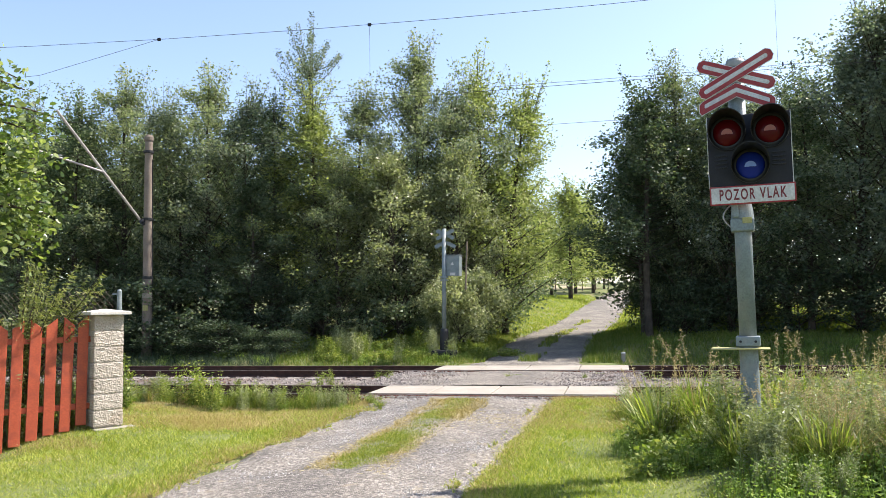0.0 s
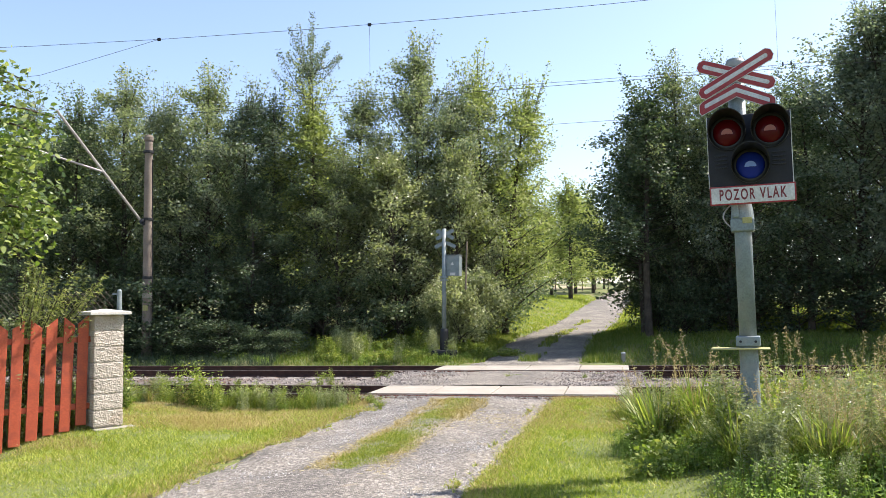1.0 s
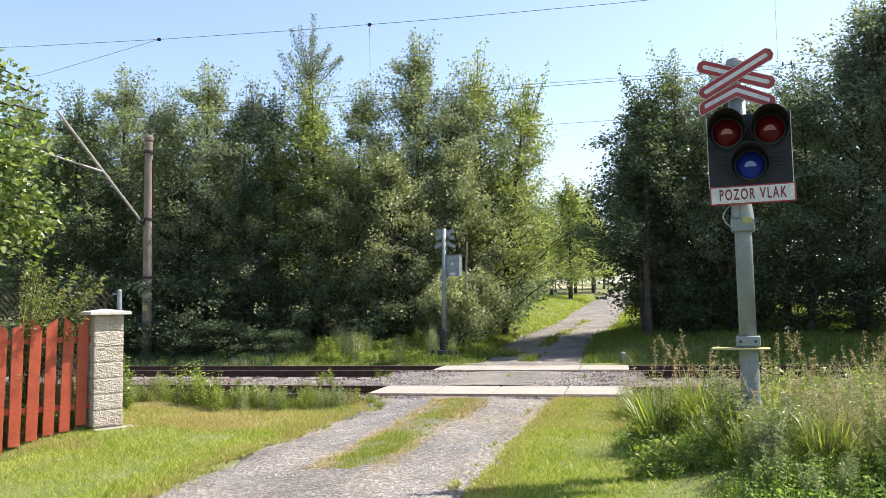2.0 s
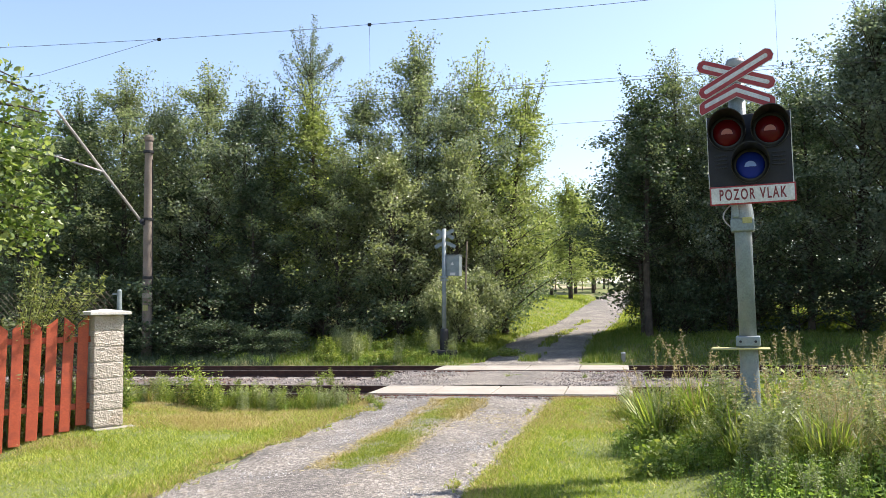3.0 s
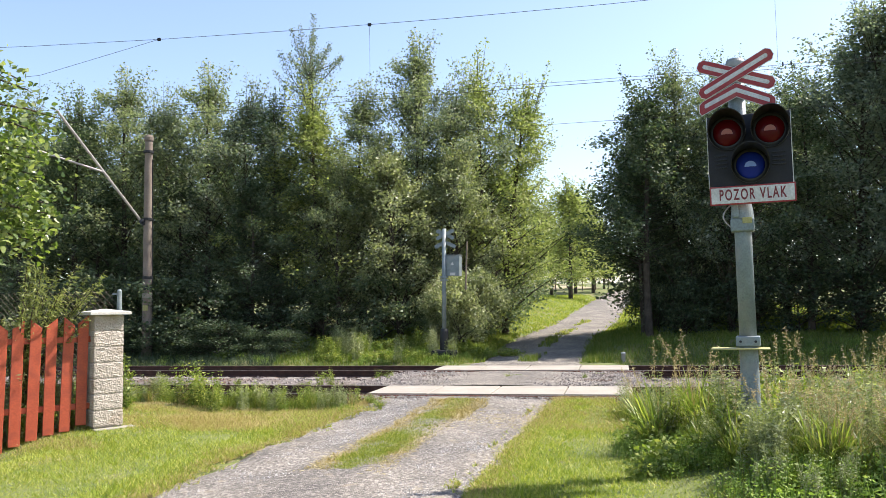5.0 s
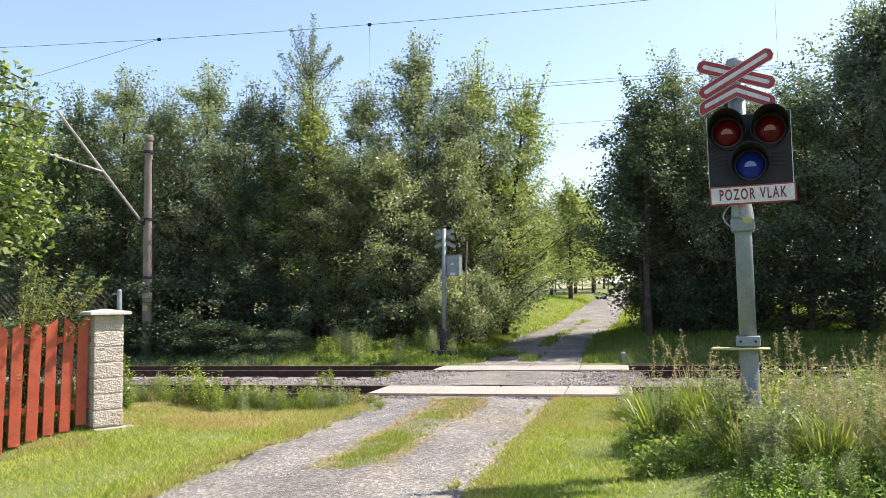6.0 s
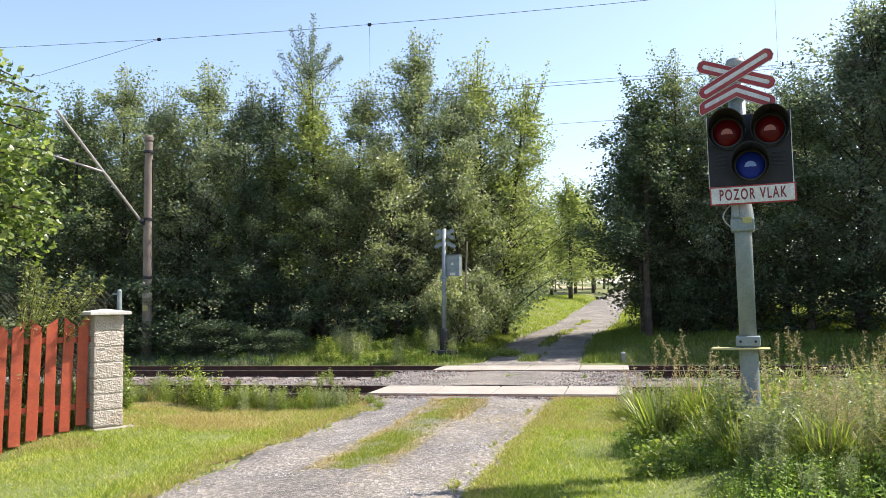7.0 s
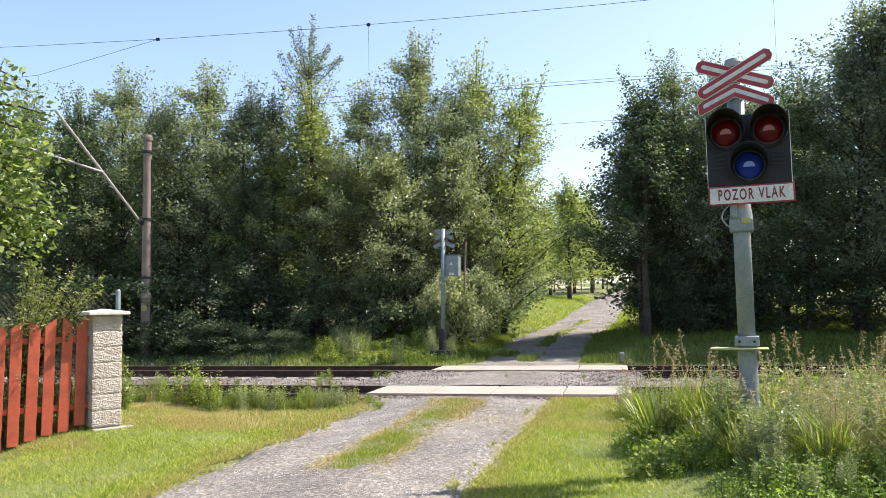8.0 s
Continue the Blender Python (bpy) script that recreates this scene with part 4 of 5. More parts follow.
# roadside trees at the top of the lane
for k, x, y, top, w in [("h", 8.1, 60, 9.4, 1.3), ("h", 10.8, 65, 10.6, 1.3), ("h", 14.9, 74, 9.5, 1.2), ("c", 1.8, 32.5, 8.4, 0.9), ("c", 3.0, 39.0, 8.8, 0.9), ("c", 4.6, 45, 8.6, 0.95), ("c", 5.6, 47.5, 7.6, 0.9), ("h", 12.5, 80, 10.5, 1.2), ("h", 9.2, 57, 10.6, 1.4), ("h", 12.6, 67, 11.0, 1.4), ("h", 12.0, 75, 9.0, 1.4)]:
    plant(k, x, y, top, w, random.uniform(0, 360), 0.1)


# undergrowth at the corner of the lane, its leaves coloured dark for shade
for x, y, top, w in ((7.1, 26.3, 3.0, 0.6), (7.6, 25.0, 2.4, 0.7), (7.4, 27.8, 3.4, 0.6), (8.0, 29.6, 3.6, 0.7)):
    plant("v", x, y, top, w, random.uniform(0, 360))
# an unseen tree off to the right, added to shade the verge
plant("f", 7.1, 7.2, 5.6, 0.7, 20)


# ---- ground cover ----
def clear(x, y, margin=0.0, median=True):
    """True off the lane; the middle strip counts as off where grass grows on it."""
    u, v = xy_uv(x, y)
    w = np.abs(u - road_u(v))
    edge = 1.4 + 0.14 * wave(x, y, 1.9) + 0.09 * wave(x, y, 5.0) + 0.1 * wave(x, y, 13.0) + 0.1 * wave(x, y, 31.0)
    off = w > edge + margin
    if median:
        strip = (w < np.where(v < 14, 0.46, 0.24) + 0.1 * wave(x, y, 2.2)) & (((v > 7.8) & (v < 13.0)) | ((v > 21.0) & (v < 40) & (wave(x, y, 0.9, 1.0) > -0.1)))
        off = off | strip
    return off & ((v < 13.36) | (v > 21.4))


def blades(name, n, region, hgt, wid, material, seed, label, lean=0.35, keep=None):
    rng = np.random.default_rng(seed)
    x0, x1, y0, y1 = region
    x, y = rng.uniform(x0, x1, n), rng.uniform(y0, y1, n)
    ok = clear(x, y)
    if keep is not None:
        ok &= keep(x, y, rng)
    x, y = x[ok], y[ok]
    k = len(x)
    u, v = xy_uv(x, y)
    z = np.where(np.abs(u - road_u(v)) < 1.3, road_z(v) + 0.025, ground_z(x, y) + 0.03 * step(2.3, 1.7, np.abs(u - road_u(v)))) - 0.01
    h = hgt * rng.uniform(0.5, 1.35, k) * (0.85 + 0.3 * wave(x, y, 1.4))
    a = rng.uniform(0, 2 * np.pi, k)
    tip = np.stack([x + rng.normal(0, lean, k) * h, y + rng.normal(0, lean, k) * h, z + h], 1)
    dx, dy = np.cos(a) * wid, np.sin(a) * wid
    v0 = np.stack([x - dx, y - dy, z], 1)
    v1 = np.stack([x + dx, y + dy, z], 1)
    ob = array_mesh(name, np.stack([v0, v1, tip], 1).reshape(-1, 3), 3, material)
    return tagged(ob, label, "grass", kind="stuff")


blades("lawn_grass", 300000, (-8, 4.2, 5.5, 13.0), 0.052, 0.0055, M["lawn"], 21, "short mown lawn grass with yellowed patches", 0.75, lambda x, y, r: np.abs(xy_uv(x, y)[0] - road_u(xy_uv(x, y)[1])) > 1.0)
def on_median(x, y, r):
    u, v = xy_uv(x, y)
    return (np.abs(u - road_u(v)) < (0.1 + 0.1 * step(13.0, 9.0, y)) * step(7.6, 8.6, v + 0.6 * wave(x, y, 4.0)) - 0.2 * step(8.0, 7.6, v) + 0.08 * wave(x, y, 2.2) + 0.17 * r.random(len(x)) ** 2) & (r.random(len(x)) < 0.75 + 0.3 * wave(x, y, 2.9, 3.0))


blades("median_grass", 230000, (-2.2, 1.2, 7.2, 13.4), 0.042, 0.005, M["lawn"], 26, "grass strip growing between the wheel tracks", 0.5, on_median)
def lane_edge(x, y, r):
    u, v = xy_uv(x, y)
    w = np.abs(u - road_u(v))
    return (np.abs(w - 1.48) < 0.32 * r.random(len(x))) | (np.abs(w - 0.26) < 0.2 * r.random(len(x)))


blades("dry_grass", 300000, (-3.6, 2.6, 6.6, 13.4), 0.032, 0.006, M["straw"], 27, "dry flattened straw along the edges of the lane", 1.4, lane_edge)
blades("dry_grass", 60000, (-5.5, 3.2, 8.5, 13.6), 0.075, 0.0045, M["straw"], 22, "dry straw-coloured grass along the lane", 0.7, lambda x, y, r: (wave(x, y, 1.3, 0.6) + 0.5 * wave(x, y, 4.1, 1.0) + 1.9 * step(9.6, 12.2, y) > 0.85))
blades("meadow_grass", 130000, (-5, 17, 16.8, 30), 0.17, 0.01, M["meadow"], 23, "rough green grass on the far bank", 0.4)
# grass in the dark leaf tone, so its shade is in the colour
blades("meadow_grass", 26000, (-15, -5, 22.0, 29), 0.22, 0.012, M["leaf_k"], 37, "grass coloured dark for the shade at the foot of the wood", 0.5)
blades("trackside_grass", 90000, (-7.5, -1.0, 11.8, 15.2), 0.24, 0.006, M["meadow"], 28, "rank green grass beside the front track", 0.4, lambda x, y, r: (np.abs(xy_uv(x, y)[1] - 12.6 - 0.15 * wave(x, y, 1.5)) < 0.5 * r.random(len(x))) & (xy_uv(x, y)[0] < -4.5))
blades("verge_grass", 70000, (2.0, 6.5, 6.4, 11.5), 0.32, 0.006, M["meadow"], 29, "tall thin grass filling the verge", 0.35, lambda x, y, r: (x > np.maximum(2.75 - 0.18 * (y - 7), 2.4) + 0.4 * r.random(len(x))) & ((x - 3.06) ** 2 + (y - 8) ** 2 > 0.04))
blades("dry_grass", 26000, (-4.9, -2.4, 10.9, 12.7), 0.06, 0.006, M["straw"], 36, "patch of scorched lawn beside the pillar", 0.9, lambda x, y, r: wave(x, y, 1.2, 2.0) + 0.6 * wave(x, y, 3.7, 1.0) > -0.25 + 0.6 * r.random(len(x)) + 1.4 * step(11.7, 11.0, y + 0.5 * r.random(len(x))))
blades("meadow_grass", 110000, (-1, 18, 27, 62), 0.1, 0.02, M["lawn"], 24, "sunlit grass beside the climbing lane", 0.4)


def stones(name, n, sampler, size, material, seed, label):
    rng = np.random.default_rng(seed)
    p = sampler(rng, n)
    n = len(p)
    tet = np.array([(1, 0, 0.1), (-0.5, 0.87, 0), (-0.5, -0.87, 0), (0.1, 0, 0.8), (0, 0.1, -0.7)])
    fc = np.array([(0, 1, 3), (1, 2, 3), (2, 0, 3), (1, 0, 4), (2, 1, 4), (0, 2, 4)])
    s = size * rng.uniform(0.5, 1.4, (n, 1, 1))
    a = rng.uniform(0, 2 * np.pi, n)
    R = np.zeros((n, 3, 3))
    R[:, 0, 0], R[:, 0, 1], R[:, 1, 0], R[:, 1, 1], R[:, 2, 2] = np.cos(a), -np.sin(a), np.sin(a), np.cos(a), 1
    vs = np.einsum('nij,nkj->nki', R, tet[None] * (1 + rng.normal(0, 0.22, (n, 5, 3)))) * s + p[:, None, :]
    ob = array_mesh(name, vs[:, fc].reshape(-1, 3), 3, material)
    return tagged(ob, label, "stones", kind="stuff")


def road_places(rng, n):
    v = rng.uniform(6, 13.3, n)
    w = rng.uniform(-1.38, 1.38, n)
    keep = (np.abs(w) > 0.3) | (rng.random(n) < 0.2)
    u = road_u(v) + w
    x, y = uv_xy(u, v)
    return np.stack([x, y, road_z(v) + 0.03 * (1 - (w / 1.56) ** 2) - 0.02], 1)[keep]


def bed_places(rng, n):
    u = rng.uniform(-17, 15, n)
    v = rng.choice([NEAR_V, FAR_V], n) + rng.uniform(-2.4, 2.4, n)
    z = np.interp(np.abs(v - np.where(v < 16.75, NEAR_V, FAR_V)), [0, 0.55, 1.75, 2.35], [-0.19, -0.19, -0.17, -0.33]) + 0.015
    ok = ~((u > -4.7) & (u < 0.25) & (np.minimum(np.abs(v - NEAR_V), np.abs(v - FAR_V)) < 0.95))
    x, y = uv_xy(u, v)
    return np.stack([x, y, z], 1)[ok]


stones("road_pebbles", 10000, road_places, 0.013, M["pebble"], 31, "loose pale pebbles on the lane")
def straw_litter(n, seed):
    rng = np.random.default_rng(seed)
    v = rng.uniform(7.6, 13.0, n)
    w = rng.choice([-1, 1], n) * rng.normal(0.36, 0.07, n)
    k = rng.random(n)
    edge = k < 0.25
    w = np.where(edge, rng.choice([-1, 1], n) * rng.normal(1.4, 0.1, n), w)
    band = k > 0.68
    v = np.where(band, rng.normal(11.2, 0.35, n), v)
    w = np.where(band, rng.uniform(0.3, 1.5, n), w)
    x, y = uv_xy(road_u(v) + w, v)
    z = road_z(v) + 0.032 * (1 - (w / 1.56) ** 2) + rng.uniform(0.0, 0.02, n)
    a = np.where(rng.random(n) < 0.6, rng.normal(radians(60), 0.4, n), rng.uniform(0, 6.28, n))
    half, wid = rng.uniform(0.01, 0.035, n), rng.uniform(0.0015, 0.003, n)
    dx, dy, sx, sy = np.cos(a) * half, np.sin(a) * half, -np.sin(a) * wid, np.cos(a) * wid
    t = rng.normal(0, 0.006, n)
    q = np.stack([np.stack([x - dx - sx, y - dy - sy, z - t], 1), np.stack([x + dx - sx, y + dy - sy, z + t], 1), np.stack([x + dx + sx, y + dy + sy, z + t + 0.004], 1), np.stack([x - dx + sx, y - dy + sy, z - t + 0.004], 1)], 1)
    return tagged(array_mesh("straw_litter", q.reshape(-1, 3), 4, M["hay"]), "dry mown stalks lying on the lane", "straw", kind="stuff")


straw_litter(1700, 35)


def infill_places(rng, n):
    u, v = rng.uniform(-5.2, 0.5, n), rng.uniform(15.1, 18.4, n)
    keep = rng.random(n) < 0.35 + 0.65 * step(0.9, 2.4, np.abs(u + 2.45))
    x, y = uv_xy(u, v)
    return np.stack([x, y, road_z(v) + 0.012 + 0 * u], 1)[keep]


def rail_edge_places(rng, n):
    u, v = rng.uniform(-5.0, 0.6, n), 13.4 - 0.35 * rng.random(n) ** 2
    x, y = uv_xy(u, v)
    return np.stack([x, y, np.maximum(road_z(v), -0.04)], 1)


stones("edge_stones", 1000, rail_edge_places, 0.018, M["stone"], 34, "pale stones along the front rail")
stones("infill_stones", 4000, infill_places, 0.022, M["stone"], 33, "loose stones between the two tracks")
stones("ballast_stones", 15000, bed_places, 0.036, M["stone"], 32, "loose crushed stones of the track beds")


# ---- weeds ----
def stem_weed(seed, stems, height, leaf, mat_name, narrow, name, label, levels=12, spread_r=0.14, plume=False):
    rng = np.random.default_rng(seed)
    root = new(name)
    tagged(root, label, "weed", "verge weeds")
    bm = bmesh.new()
    cs, ds, heads = [], [], []
    for i in range(stems):
        a, r = rng.uniform(0, 6.28), spread_r * rng.random() ** 0.5
        h = height * rng.uniform(0.65, 1.1)
        foot = np.array([r * math.cos(a), r * math.sin(a), -0.05])
        lean = rng.normal(0, 0.13, 2)
        pts = [foot + np.array([lean[0] * t * t, lean[1] * t * t, 0]) * h + np.array([0, 0, h * t]) for t in (0, 0.35, 0.7, 1.0)]
        limb(bm, pts[::3] if levels < 8 else pts, 0.006, 0.002, 3)
        for j in range(levels):
            t = 0.12 + 0.88 * j / levels
            p = foot + np.array([lean[0] * t * t, lean[1] * t * t, t]) * h
            for s in range(3):
                b = j * 1.57 + s * 2.09 + rng.normal(0, 0.3)
                d = np.array([math.cos(b), math.sin(b), 0.25])
                cs.append(p + d * 0.02)
                ds.append(d)
        if plume:
            for k in range(5):
                heads.append(pts[-1] + np.array([rng.normal(0, 0.022), rng.normal(0, 0.022), rng.uniform(-0.16, 0.1)]))
    tagged(part("stalk", bm, M[mat_name], root), kind="stuff")
    tagged(leaf_mesh("foliage", cs, leaf, M[mat_name], rng, root, direction=np.array(ds), narrow=narrow, flat=0.9), kind="stuff")
    if heads:
        tagged(leaf_mesh("inflorescence", heads, 0.03, M["plume"], rng, root, "brownish dry seed heads", narrow=0.4), kind="stuff")
    return root


def grass_clump(seed, n, height, mat_name, label, plumes=0, name="grass_clump"):
    rng = np.random.default_rng(seed)
    root = new(name)
    tagged(root, label, "grass", "verge grasses")
    quads = []
    for i in range(n):
        a, r, b = rng.uniform(0, 6.28), 0.13 * rng.random() ** 0.5, rng.uniform(0, 6.28)
        h, bend, w = height * rng.uniform(0.5, 1.15), rng.uniform(0.2, 0.95), rng.uniform(0.004, 0.012)
        side = np.array([-math.sin(b), math.cos(b), 0]) * w
        f = np.array([r * math.cos(a), r * math.sin(a), -0.04])
        p = [f + np.array([math.cos(b) * bend * t * t * h, math.sin(b) * bend * t * t * h, h * (t - 0.25 * bend * t * t * t)]) for t in (0, 0.4, 0.75, 1.0)]
        for k, (s0, s1) in enumerate(((1, 0.9), (0.9, 0.6), (0.6, 0.05))):
            quads += [p[k] - side * s0, p[k] + side * s0, p[k + 1] + side * s1, p[k + 1] - side * s1]
    tagged(array_mesh("foliage", np.array(quads), 4, M[mat_name], root), kind="stuff")
    if plumes:
        bm, heads = bmesh.new(), []
        for i in range(plumes):
            a = rng.uniform(0, 6.28)
            h = height * rng.uniform(1.0, 1.35)
            l = rng.normal(0, 0.16, 2)
            pts = [np.array([0.08 * math.cos(a) + l[0] * t * t * h, 0.08 * math.sin(a) + l[1] * t * t * h, h * t - 0.03]) for t in (0, 0.4, 0.7, 1.0)]
            limb(bm, pts, 0.003, 0.0015, 3)
            dirn = (pts[3] - pts[2]) / np.linalg.norm(pts[3] - pts[2])
            for k in range(54):
                q = rng.uniform(-0.22, 0.06)
                heads.append(pts[3] + dirn * q + rng.normal(0, 0.008 + 0.045 * max(0, -q), 3))
        tagged(part("stalk", bm, M["straw"], root), kind="stuff")
        tagged(leaf_mesh("inflorescence", heads, 0.026, M["plume"], rng, root, "feathery brown seed heads", narrow=0.35), kind="stuff")
    return root


WEEDS = {
    "nettle": stem_weed(41, 10, 0.85, 0.068, "weed_a", 0.42, "nettle_clump", "tall green nettles growing on the verge"),
    "mug": stem_weed(42, 11, 0.85, 0.058, "weed_b", 0.3, "mugwort_clump", "grey-green mugwort with fine leaves", 20, 0.16),
    "low": stem_weed(43, 20, 0.3, 0.034, "weed_c", 0.5, "leafy_weed", "low broad-leaved weeds at the lawn's edge", 6, 0.25),
    "broad": stem_weed(47, 22, 0.36, 0.075, "weed_a", 0.6, "leafy_weed", "broad-leaved weeds on the sunny far bank", 6, 0.36),
    "reed": grass_clump(44, 64, 0.75, "weed_a", "tall arching grass with feathery heads", 4),
    "tuft": grass_clump(45, 60, 0.5, "meadow", "rough green grass tuft beside the track"),
    "dry": grass_clump(46, 46, 0.6, "straw", "dry yellowed grass tuft", 5),
}
spent = set()
SWAY_WEEDS = []


def weed(kind, x, y, s=1.0):
    m = pose(x, y, float(ground_z(x, y)), random.gauss(0, 4), random.gauss(0, 4), random.uniform(0, 360))
    if kind in spent:
        ob = copy_thing(WEEDS[kind], m)
    else:
        spent.add(kind)
        ob = WEEDS[kind]
        ob.matrix_basis = m
    ob.scale = (s, s, s)
    return ob


def scatter(n, region, kinds, lo, hi, ok=None):
    x0, x1, y0, y1 = region
    made = 0
    while made < n:
        x, y = random.uniform(x0, x1), random.uniform(y0, y1)
        if ok is not None and not ok(x, y):
            continue
        if (x - 3.06) ** 2 + (y - 8.0) ** 2 < 0.06:
            continue
        ob = weed(random.choice(kinds), x, y, random.uniform(lo, hi))
        SWAY_WEEDS.append(ob)
        made += 1


random.seed(12)
verge = lambda x, y: x > 2.25 - 0.1 * (y - 7) + 0.15 * math.sin(y * 3)
scatter(150, (1.6, 6.4, 6.6, 9.6), ["nettle", "mug", "mug", "mug", "reed", "reed", "tuft", "dry"], 0.55, 0.95, lambda x, y: x > 2.85 - 0.17 * (y - 7))
scatter(70, (2.0, 8.0, 9.4, 12.4), ["reed", "dry", "mug", "dry", "mug"], 0.45, 0.75, lambda x, y: x > 2.4 + 0.1 * (y - 9.4) and xy_uv(x, y)[1] < 12.6)
scatter(60, (1.45, 5.2, 6.2, 8.6), ["low"], 0.6, 1.15, verge)
scatter(26, (1.95, 2.7, 7.7, 9.4), ["low", "low", "broad"], 0.6, 1.0)
scatter(40, (2.5, 4.9, 5.8, 7.0), ["low"], 0.8, 1.3)
scatter(36, (2.55, 5.0, 6.0, 7.1), ["nettle", "mug", "tuft", "reed"], 0.32, 0.55)
scatter(45, (2.7, 5.4, 6.5, 8.0), ["mug", "tuft", "reed", "mug", "tuft"], 0.6, 0.95)
scatter(26, (2.7, 4.6, 6.7, 7.75), ["mug", "reed", "tuft", "mug", "dry"], 0.6, 0.85)
for x, y in ((2.35, 9.0), (2.6, 9.1), (2.85, 8.9), (3.87, 9.0), (4.0, 8.8), (4.65, 9.0), (4.9, 9.2), (5.2, 9.0)):
    SWAY_WEEDS.append(weed("reed", x, y, random.uniform(1.0, 1.2)))
for x, y in ((-5.5, 11.0), (-5.9, 10.75), (-5.2, 11.3), (-6.3, 10.5)):
    weed("nettle", x, y, 0.8)
# greenery behind and between the pickets
for i in range(22):
    d, back = 0.12 + 0.145 * i, random.uniform(0.2, 0.45)
    weed(("nettle", "mug", "mug", "nettle")[i % 4], -4.87 - 0.8 * d - 0.6 * back, 10.86 - 0.6 * d + 0.8 * back, random.uniform(0.75, 1.15))
# along the front track
trackside = lambda x, y: 12.0 < xy_uv(x, y)[1] < 13.0
scatter(120, (-6.6, -1.5, 12.2, 15.0), ["dry", "low", "mug", "nettle", "nettle"], 0.35, 0.66, lambda x, y: trackside(x, y))
scatter(14, (-1.6, -0.9, 12.2, 14.5), ["tuft"], 0.3, 0.5, trackside)
scatter(26, (-8, 1.5, 16.2, 21), ["tuft", "nettle"], 0.3, 0.6, lambda x, y: 16.2 < xy_uv(x, y)[1] < 17.2 and xy_uv(x, y)[0] < -4.6)
weed("nettle", -4.15, 13.2, 0.95)
weed("nettle", -4.95, 12.3, 1.05)
weed("nettle", -3.75, 12.9, 0.8)
for x, y, k, q in ((1.35, 17.1, "tuft", 0.4), (1.55, 17.3, "low", 0.5), (-1.9, 15.2, "tuft", 0.5), (2.9, 16.6, "tuft", 0.3), (0.6, 13.0, "tuft", 0.3)):
    weed(k, x, y, q)
# far bank
scatter(22, (0.0, 2.1, 23.6, 25.0), ["broad", "low"], 0.6, 1.0)
scatter(80, (-3.7, 0.3, 22, 25.5), ["broad", "low", "low", "broad", "nettle", "mug"], 0.55, 1.0, lambda x, y: 21.9 < xy_uv(x, y)[1] < 24.4)
scatter(60, (-12, 0.6, 21.4, 25), ["low"], 0.5, 0.85, lambda x, y: 21.6 < xy_uv(x, y)[1] < 23.6)
scatter(40, (4.8, 14, 18.5, 23.4), ["low"], 0.6, 1.0, lambda x, y: 21.7 < xy_uv(x, y)[1] < 23.8 and xy_uv(x, y)[0] > 0.9)


# plain pale stub with a white top, standing in for a small stake
def marker_stone():
    x, y = 4.76, 21.3
    root = new("marker_stone")
    root.matrix_basis = pose(x, y, float(ground_z(x, y)), 0, 2, 10)
    tagged(root, "small pale stub standing in for a stake by the crossing", "marker stone")
    part("stone_body", box(bmesh.new(), -0.05, 0.05, -0.05, 0.05, -0.15, 0.2, 0.015), M["concrete"], root)
    part("stone_top", box(bmesh.new(), -0.052, 0.052, -0.052, 0.052, 0.2, 0.25, 0.015), M["white"], root, "white top")


marker_stone()


def field_fence():
    root = new("field_fence")
    tagged(root, "old grey wooden post and wire fence by the field", "fence")
    tops = []
    for i in range(9):
        x, y = 4.5 + 1.3 * i, 66.0 + 0.7 * i
        z = float(ground_z(x, y))
        part("fence_post", rod(bmesh.new(), (x, y, z - 0.2), (x + 0.02, y, z + 1.15), 0.06, 0.05, 8), M["rail_wood"], root)
        tops.append((x, y, z))
    for h in (0.55, 1.0):
        wire("fence_wire", [(x, y, z + h) for x, y, z in tops], 0.012, "", root)


field_fence()


# ---- near garden plants ----
def fruit_tree():
    """A tree that leans into the picture from the garden."""
    root = new("fruit_tree")
    root.matrix_basis = pose(-4.05, 6.0, -0.2)
    tagged(root, "fruit tree with broad light green leaves", "tree")
    rng = np.random.default_rng(61)
    bm = bmesh.new()
    limb(bm, [np.array(p) for p in ((0, 0, 0), (0.05, 0.02, 0.9), (0.0, 0.05, 1.6), (-0.1, 0, 2.6), (-0.05, 0, 3.4))], 0.09, 0.02, 8)
    part("trunk", bm, M["bark"], root)
    for i in range(38):
        z = 2.22 + 1.7 * i / 38
        a = rng.uniform(-1.0, 1.0) if i % 4 else rng.uniform(0, 6.28)
        reach = rng.uniform(0.72, 1.08) * (1.0 - 0.14 * abs(z - 2.7))
        dense = z < 3.3
        pts = [np.array([math.cos(a) * reach * s, math.sin(a) * reach * s, z + 0.22 * reach * s - 0.25 * s * s]) for s in (0, 0.4, 0.75, 1.0)]
        me_bm = bmesh.new()
        limb(me_bm, pts, 0.018, 0.004, 5)
        c = []
        for j in range(250 if dense else 90):
            s = rng.uniform(0.2, 1.05)
            k = min(2, int(s * 2.9))
            c.append(pts[k] + (pts[k + 1] - pts[k]) * rng.random() + rng.normal(0, 0.1 if dense else 0.06, 3))
        ob = part("bough", me_bm, M["bark"], root)
        leaf_mesh("foliage", c, 0.058, M["leaf_n"], rng, ob, narrow=0.6, flat=0.7, full=True)
        BOUGHS.append((ob, z, i))
    return root


BOUGHS = []
fruit_tree()


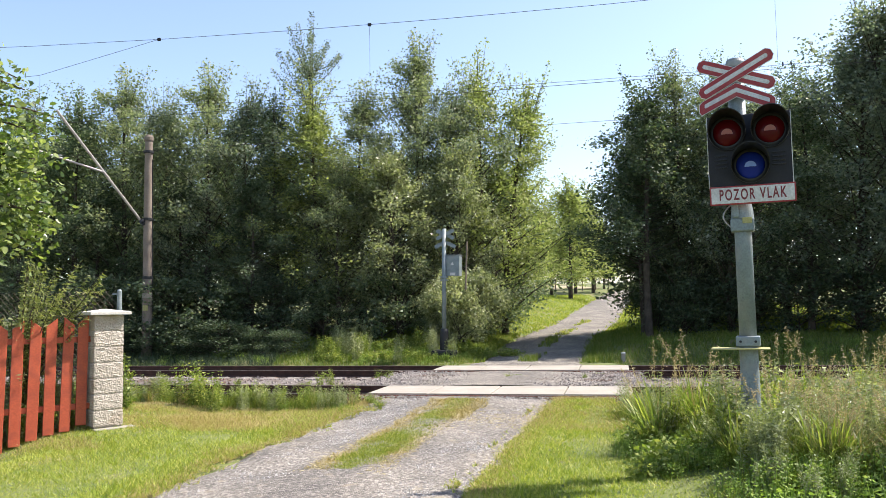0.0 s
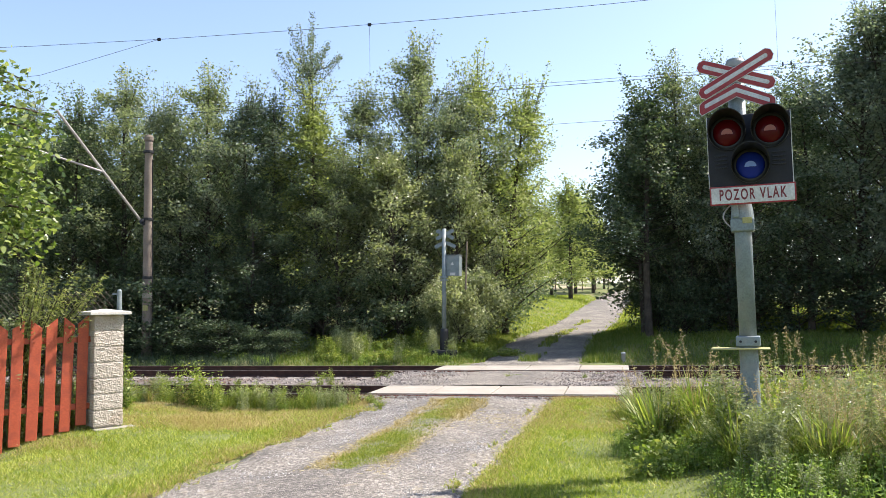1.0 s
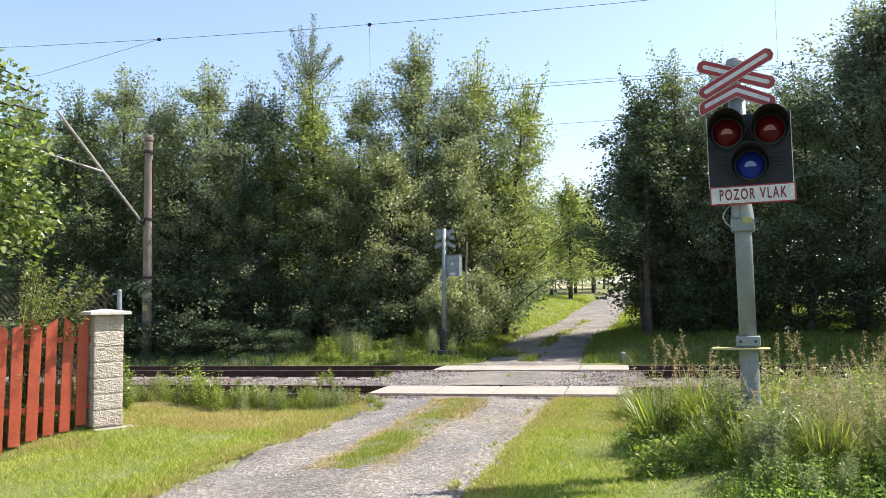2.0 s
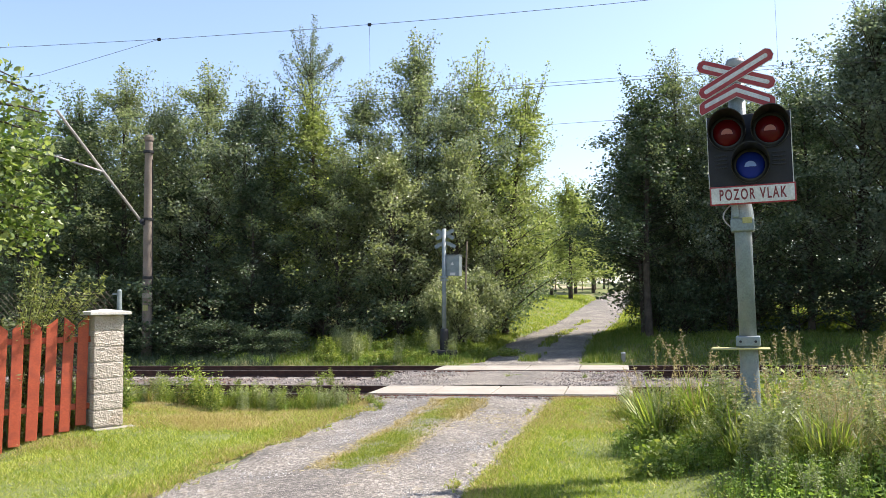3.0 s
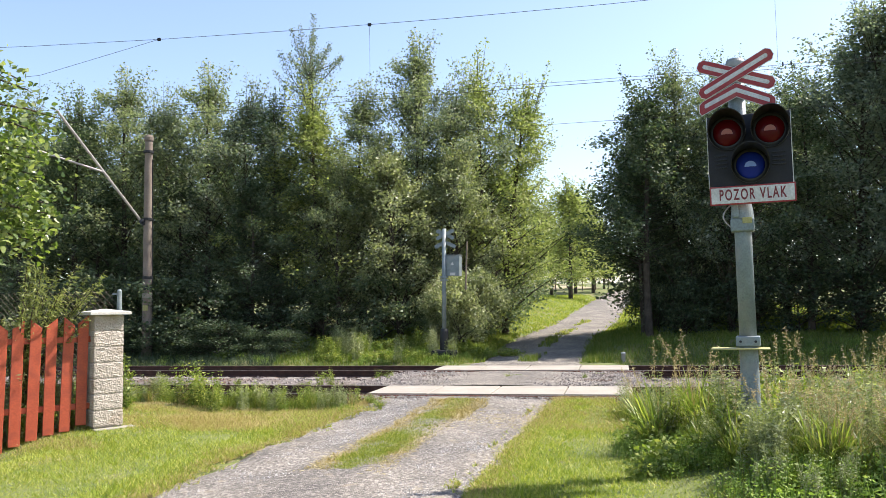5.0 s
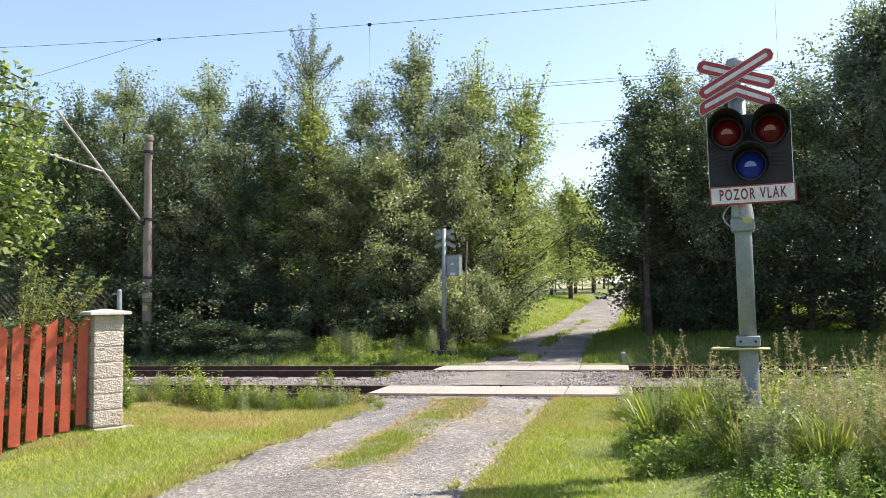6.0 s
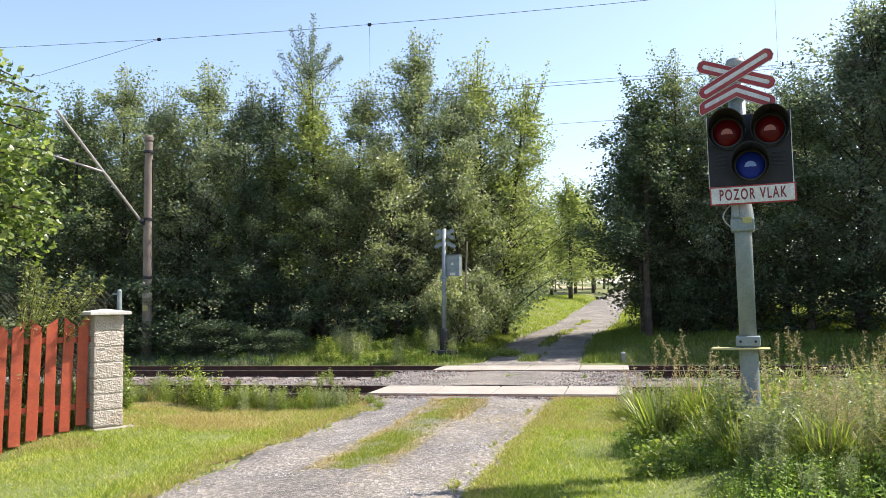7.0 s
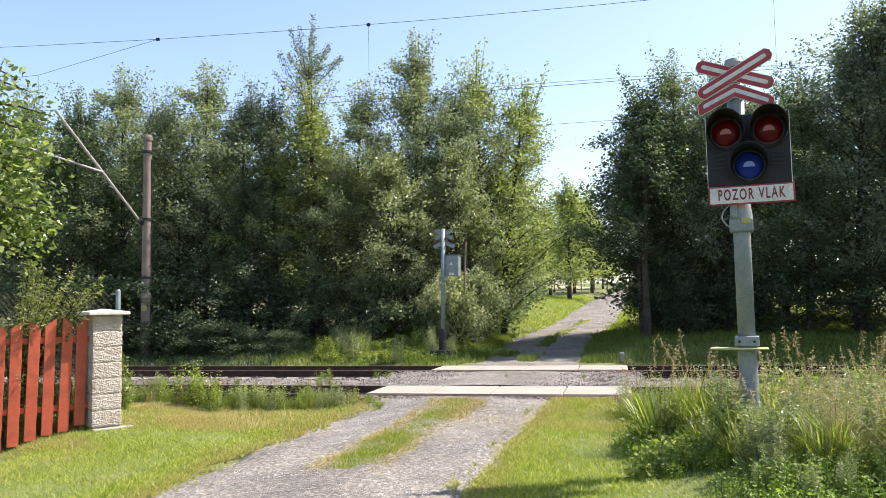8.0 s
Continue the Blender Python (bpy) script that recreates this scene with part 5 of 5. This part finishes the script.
def fence_shrub():
    root = new("garden_shrub")
    root.matrix_basis = pose(-5.8, 10.75, -0.05)
    tagged(root, "shrub with drooping narrow leaves growing over the fence", "shrub")
    rng = np.random.default_rng(62)
    for i in range(48):
        a = rng.uniform(-1.2, 0.9)
        reach, h = rng.uniform(0.3, 1.2), rng.uniform(1.5, 2.55)
        if i % 4 == 0:
            h, reach, a = rng.uniform(1.3, 1.6), rng.uniform(0.3, 0.8), rng.uniform(-1.9, 0.2)
        pts = [np.array([math.cos(a) * reach * s ** 1.5, math.sin(a) * reach * s ** 1.5 * 0.6, h * s - 0.06 * s ** 3]) for s in (0, 0.4, 0.75, 1.0)]
        bm = bmesh.new()
        limb(bm, pts, 0.012, 0.003, 5)
        c, d = [], []
        for j in range(110):
            k = rng.choice([0, 1, 1, 2, 2, 2])
            p = pts[k] + (pts[k + 1] - pts[k]) * rng.uniform(0.6 if k == 0 else 0, 1.05)
            c.append(p + rng.normal(0, 0.018, 3))
            d.append(np.array([math.cos(a + rng.normal(0, 0.9)), math.sin(a + rng.normal(0, 0.9)), rng.uniform(-0.7, 0.5)]))
        ob = part("branch", bm, M["bark"], root)
        leaf_mesh("foliage", c, 0.066, M["leaf_s"], rng, ob, full=True, narrow=0.26, flat=0.9, direction=np.array(d))
        BOUGHS.append((ob, 1.0, i + 40))
    return root


fence_shrub()


# ---- insect ----
def insect():
    root = new("flying_insect")
    tagged(root, "small dark insect crossing the sky", "insect")
    part("body", lathe(bmesh.new(), [(0.0008, -0.007), (0.002, -0.004), (0.0024, 0.0), (0.0018, 0.004), (0.0006, 0.007)], 10), M["mast"], root).matrix_basis = pose(0, 0, 0, 0, 70, 0)
    for s in (-1, 1):
        part("wing", prism(bmesh.new(), [(0, 0), (0.006, 0.004), (0.004, 0.007), (-0.002, 0.004)], s * 0.001, s * 0.0013), M["tube"], root)
    return root


bug = insect()


# ---- movement ----
def breeze(t, ph):
    return 0.6 * math.sin(1.15 * t + ph) + 0.4 * math.sin(2.7 * t + 1.7 * ph) - 0.25


TIP = [(0, -3.6), (0.5, -3.2), (1.0, -2.4), (1.5, -1.2), (2.2, 1.2), (3.0, 2.4), (3.5, 2.2), (4.0, 0.8), (4.5, 0.2), (5.2, 0.5), (6.0, 0.3), (6.5, 0.0), (7.0, 0.0), (7.5, 0.7), (8.0, 1.5)]


def motions():
    times = [0.5 * i for i in range(17)]
    for i, root in enumerate(SWAY):
        for ob in root.children:
            if ob.name.startswith("crown"):
                turn = root.matrix_basis.to_euler().z
                c, s = math.cos(turn), math.sin(turn)
                if root is spire:
                    rows = [(t, pose(0, 0, 0, -s * a * 0.28, c * a * 0.28, 0)) for t, a in TIP]
                else:
                    rows = [(t, pose(0, 0, 0, -s * 0.16 * breeze(t, i * 0.37), c * 0.16 * breeze(t, i * 0.37), 0)) for t in times]
                walk(ob, rows)
    for ob, z, i in BOUGHS:
        rows = [(t, pose(0, 0, 0, 0.5 * breeze(t, i * 0.9), 0.7 * breeze(t * 1.2, i * 0.55), 0.6 * breeze(t, i))) for t in times]
        walk(ob, rows)
    for i, ob in enumerate(SWAY_WEEDS):
        if i % 3:
            continue
        base = ob.matrix_basis.copy()
        loc, rot, sc = base.decompose()
        rows = [(t, Matrix.Translation(loc) @ pose(0, 0, 0, 0.6 * breeze(t, i), 1.2 * breeze(t, i * 0.4), 0) @ rot.to_matrix().to_4x4()) for t in times]
        walk(ob, rows)
    fly = [(0, -3.0, 4.0), (3.3, 0.05, 1.2), (3.4, 0.22, 0.88), (3.5, 0.47, 0.73), (3.6, 0.8, 0.92), (4.0, 3.0, 4.0), (8.0, 3.2, 4.0)]
    walk(bug, [(t, pose(x, 2.0, 1.52 + h)) for t, x, h in fly])


motions()
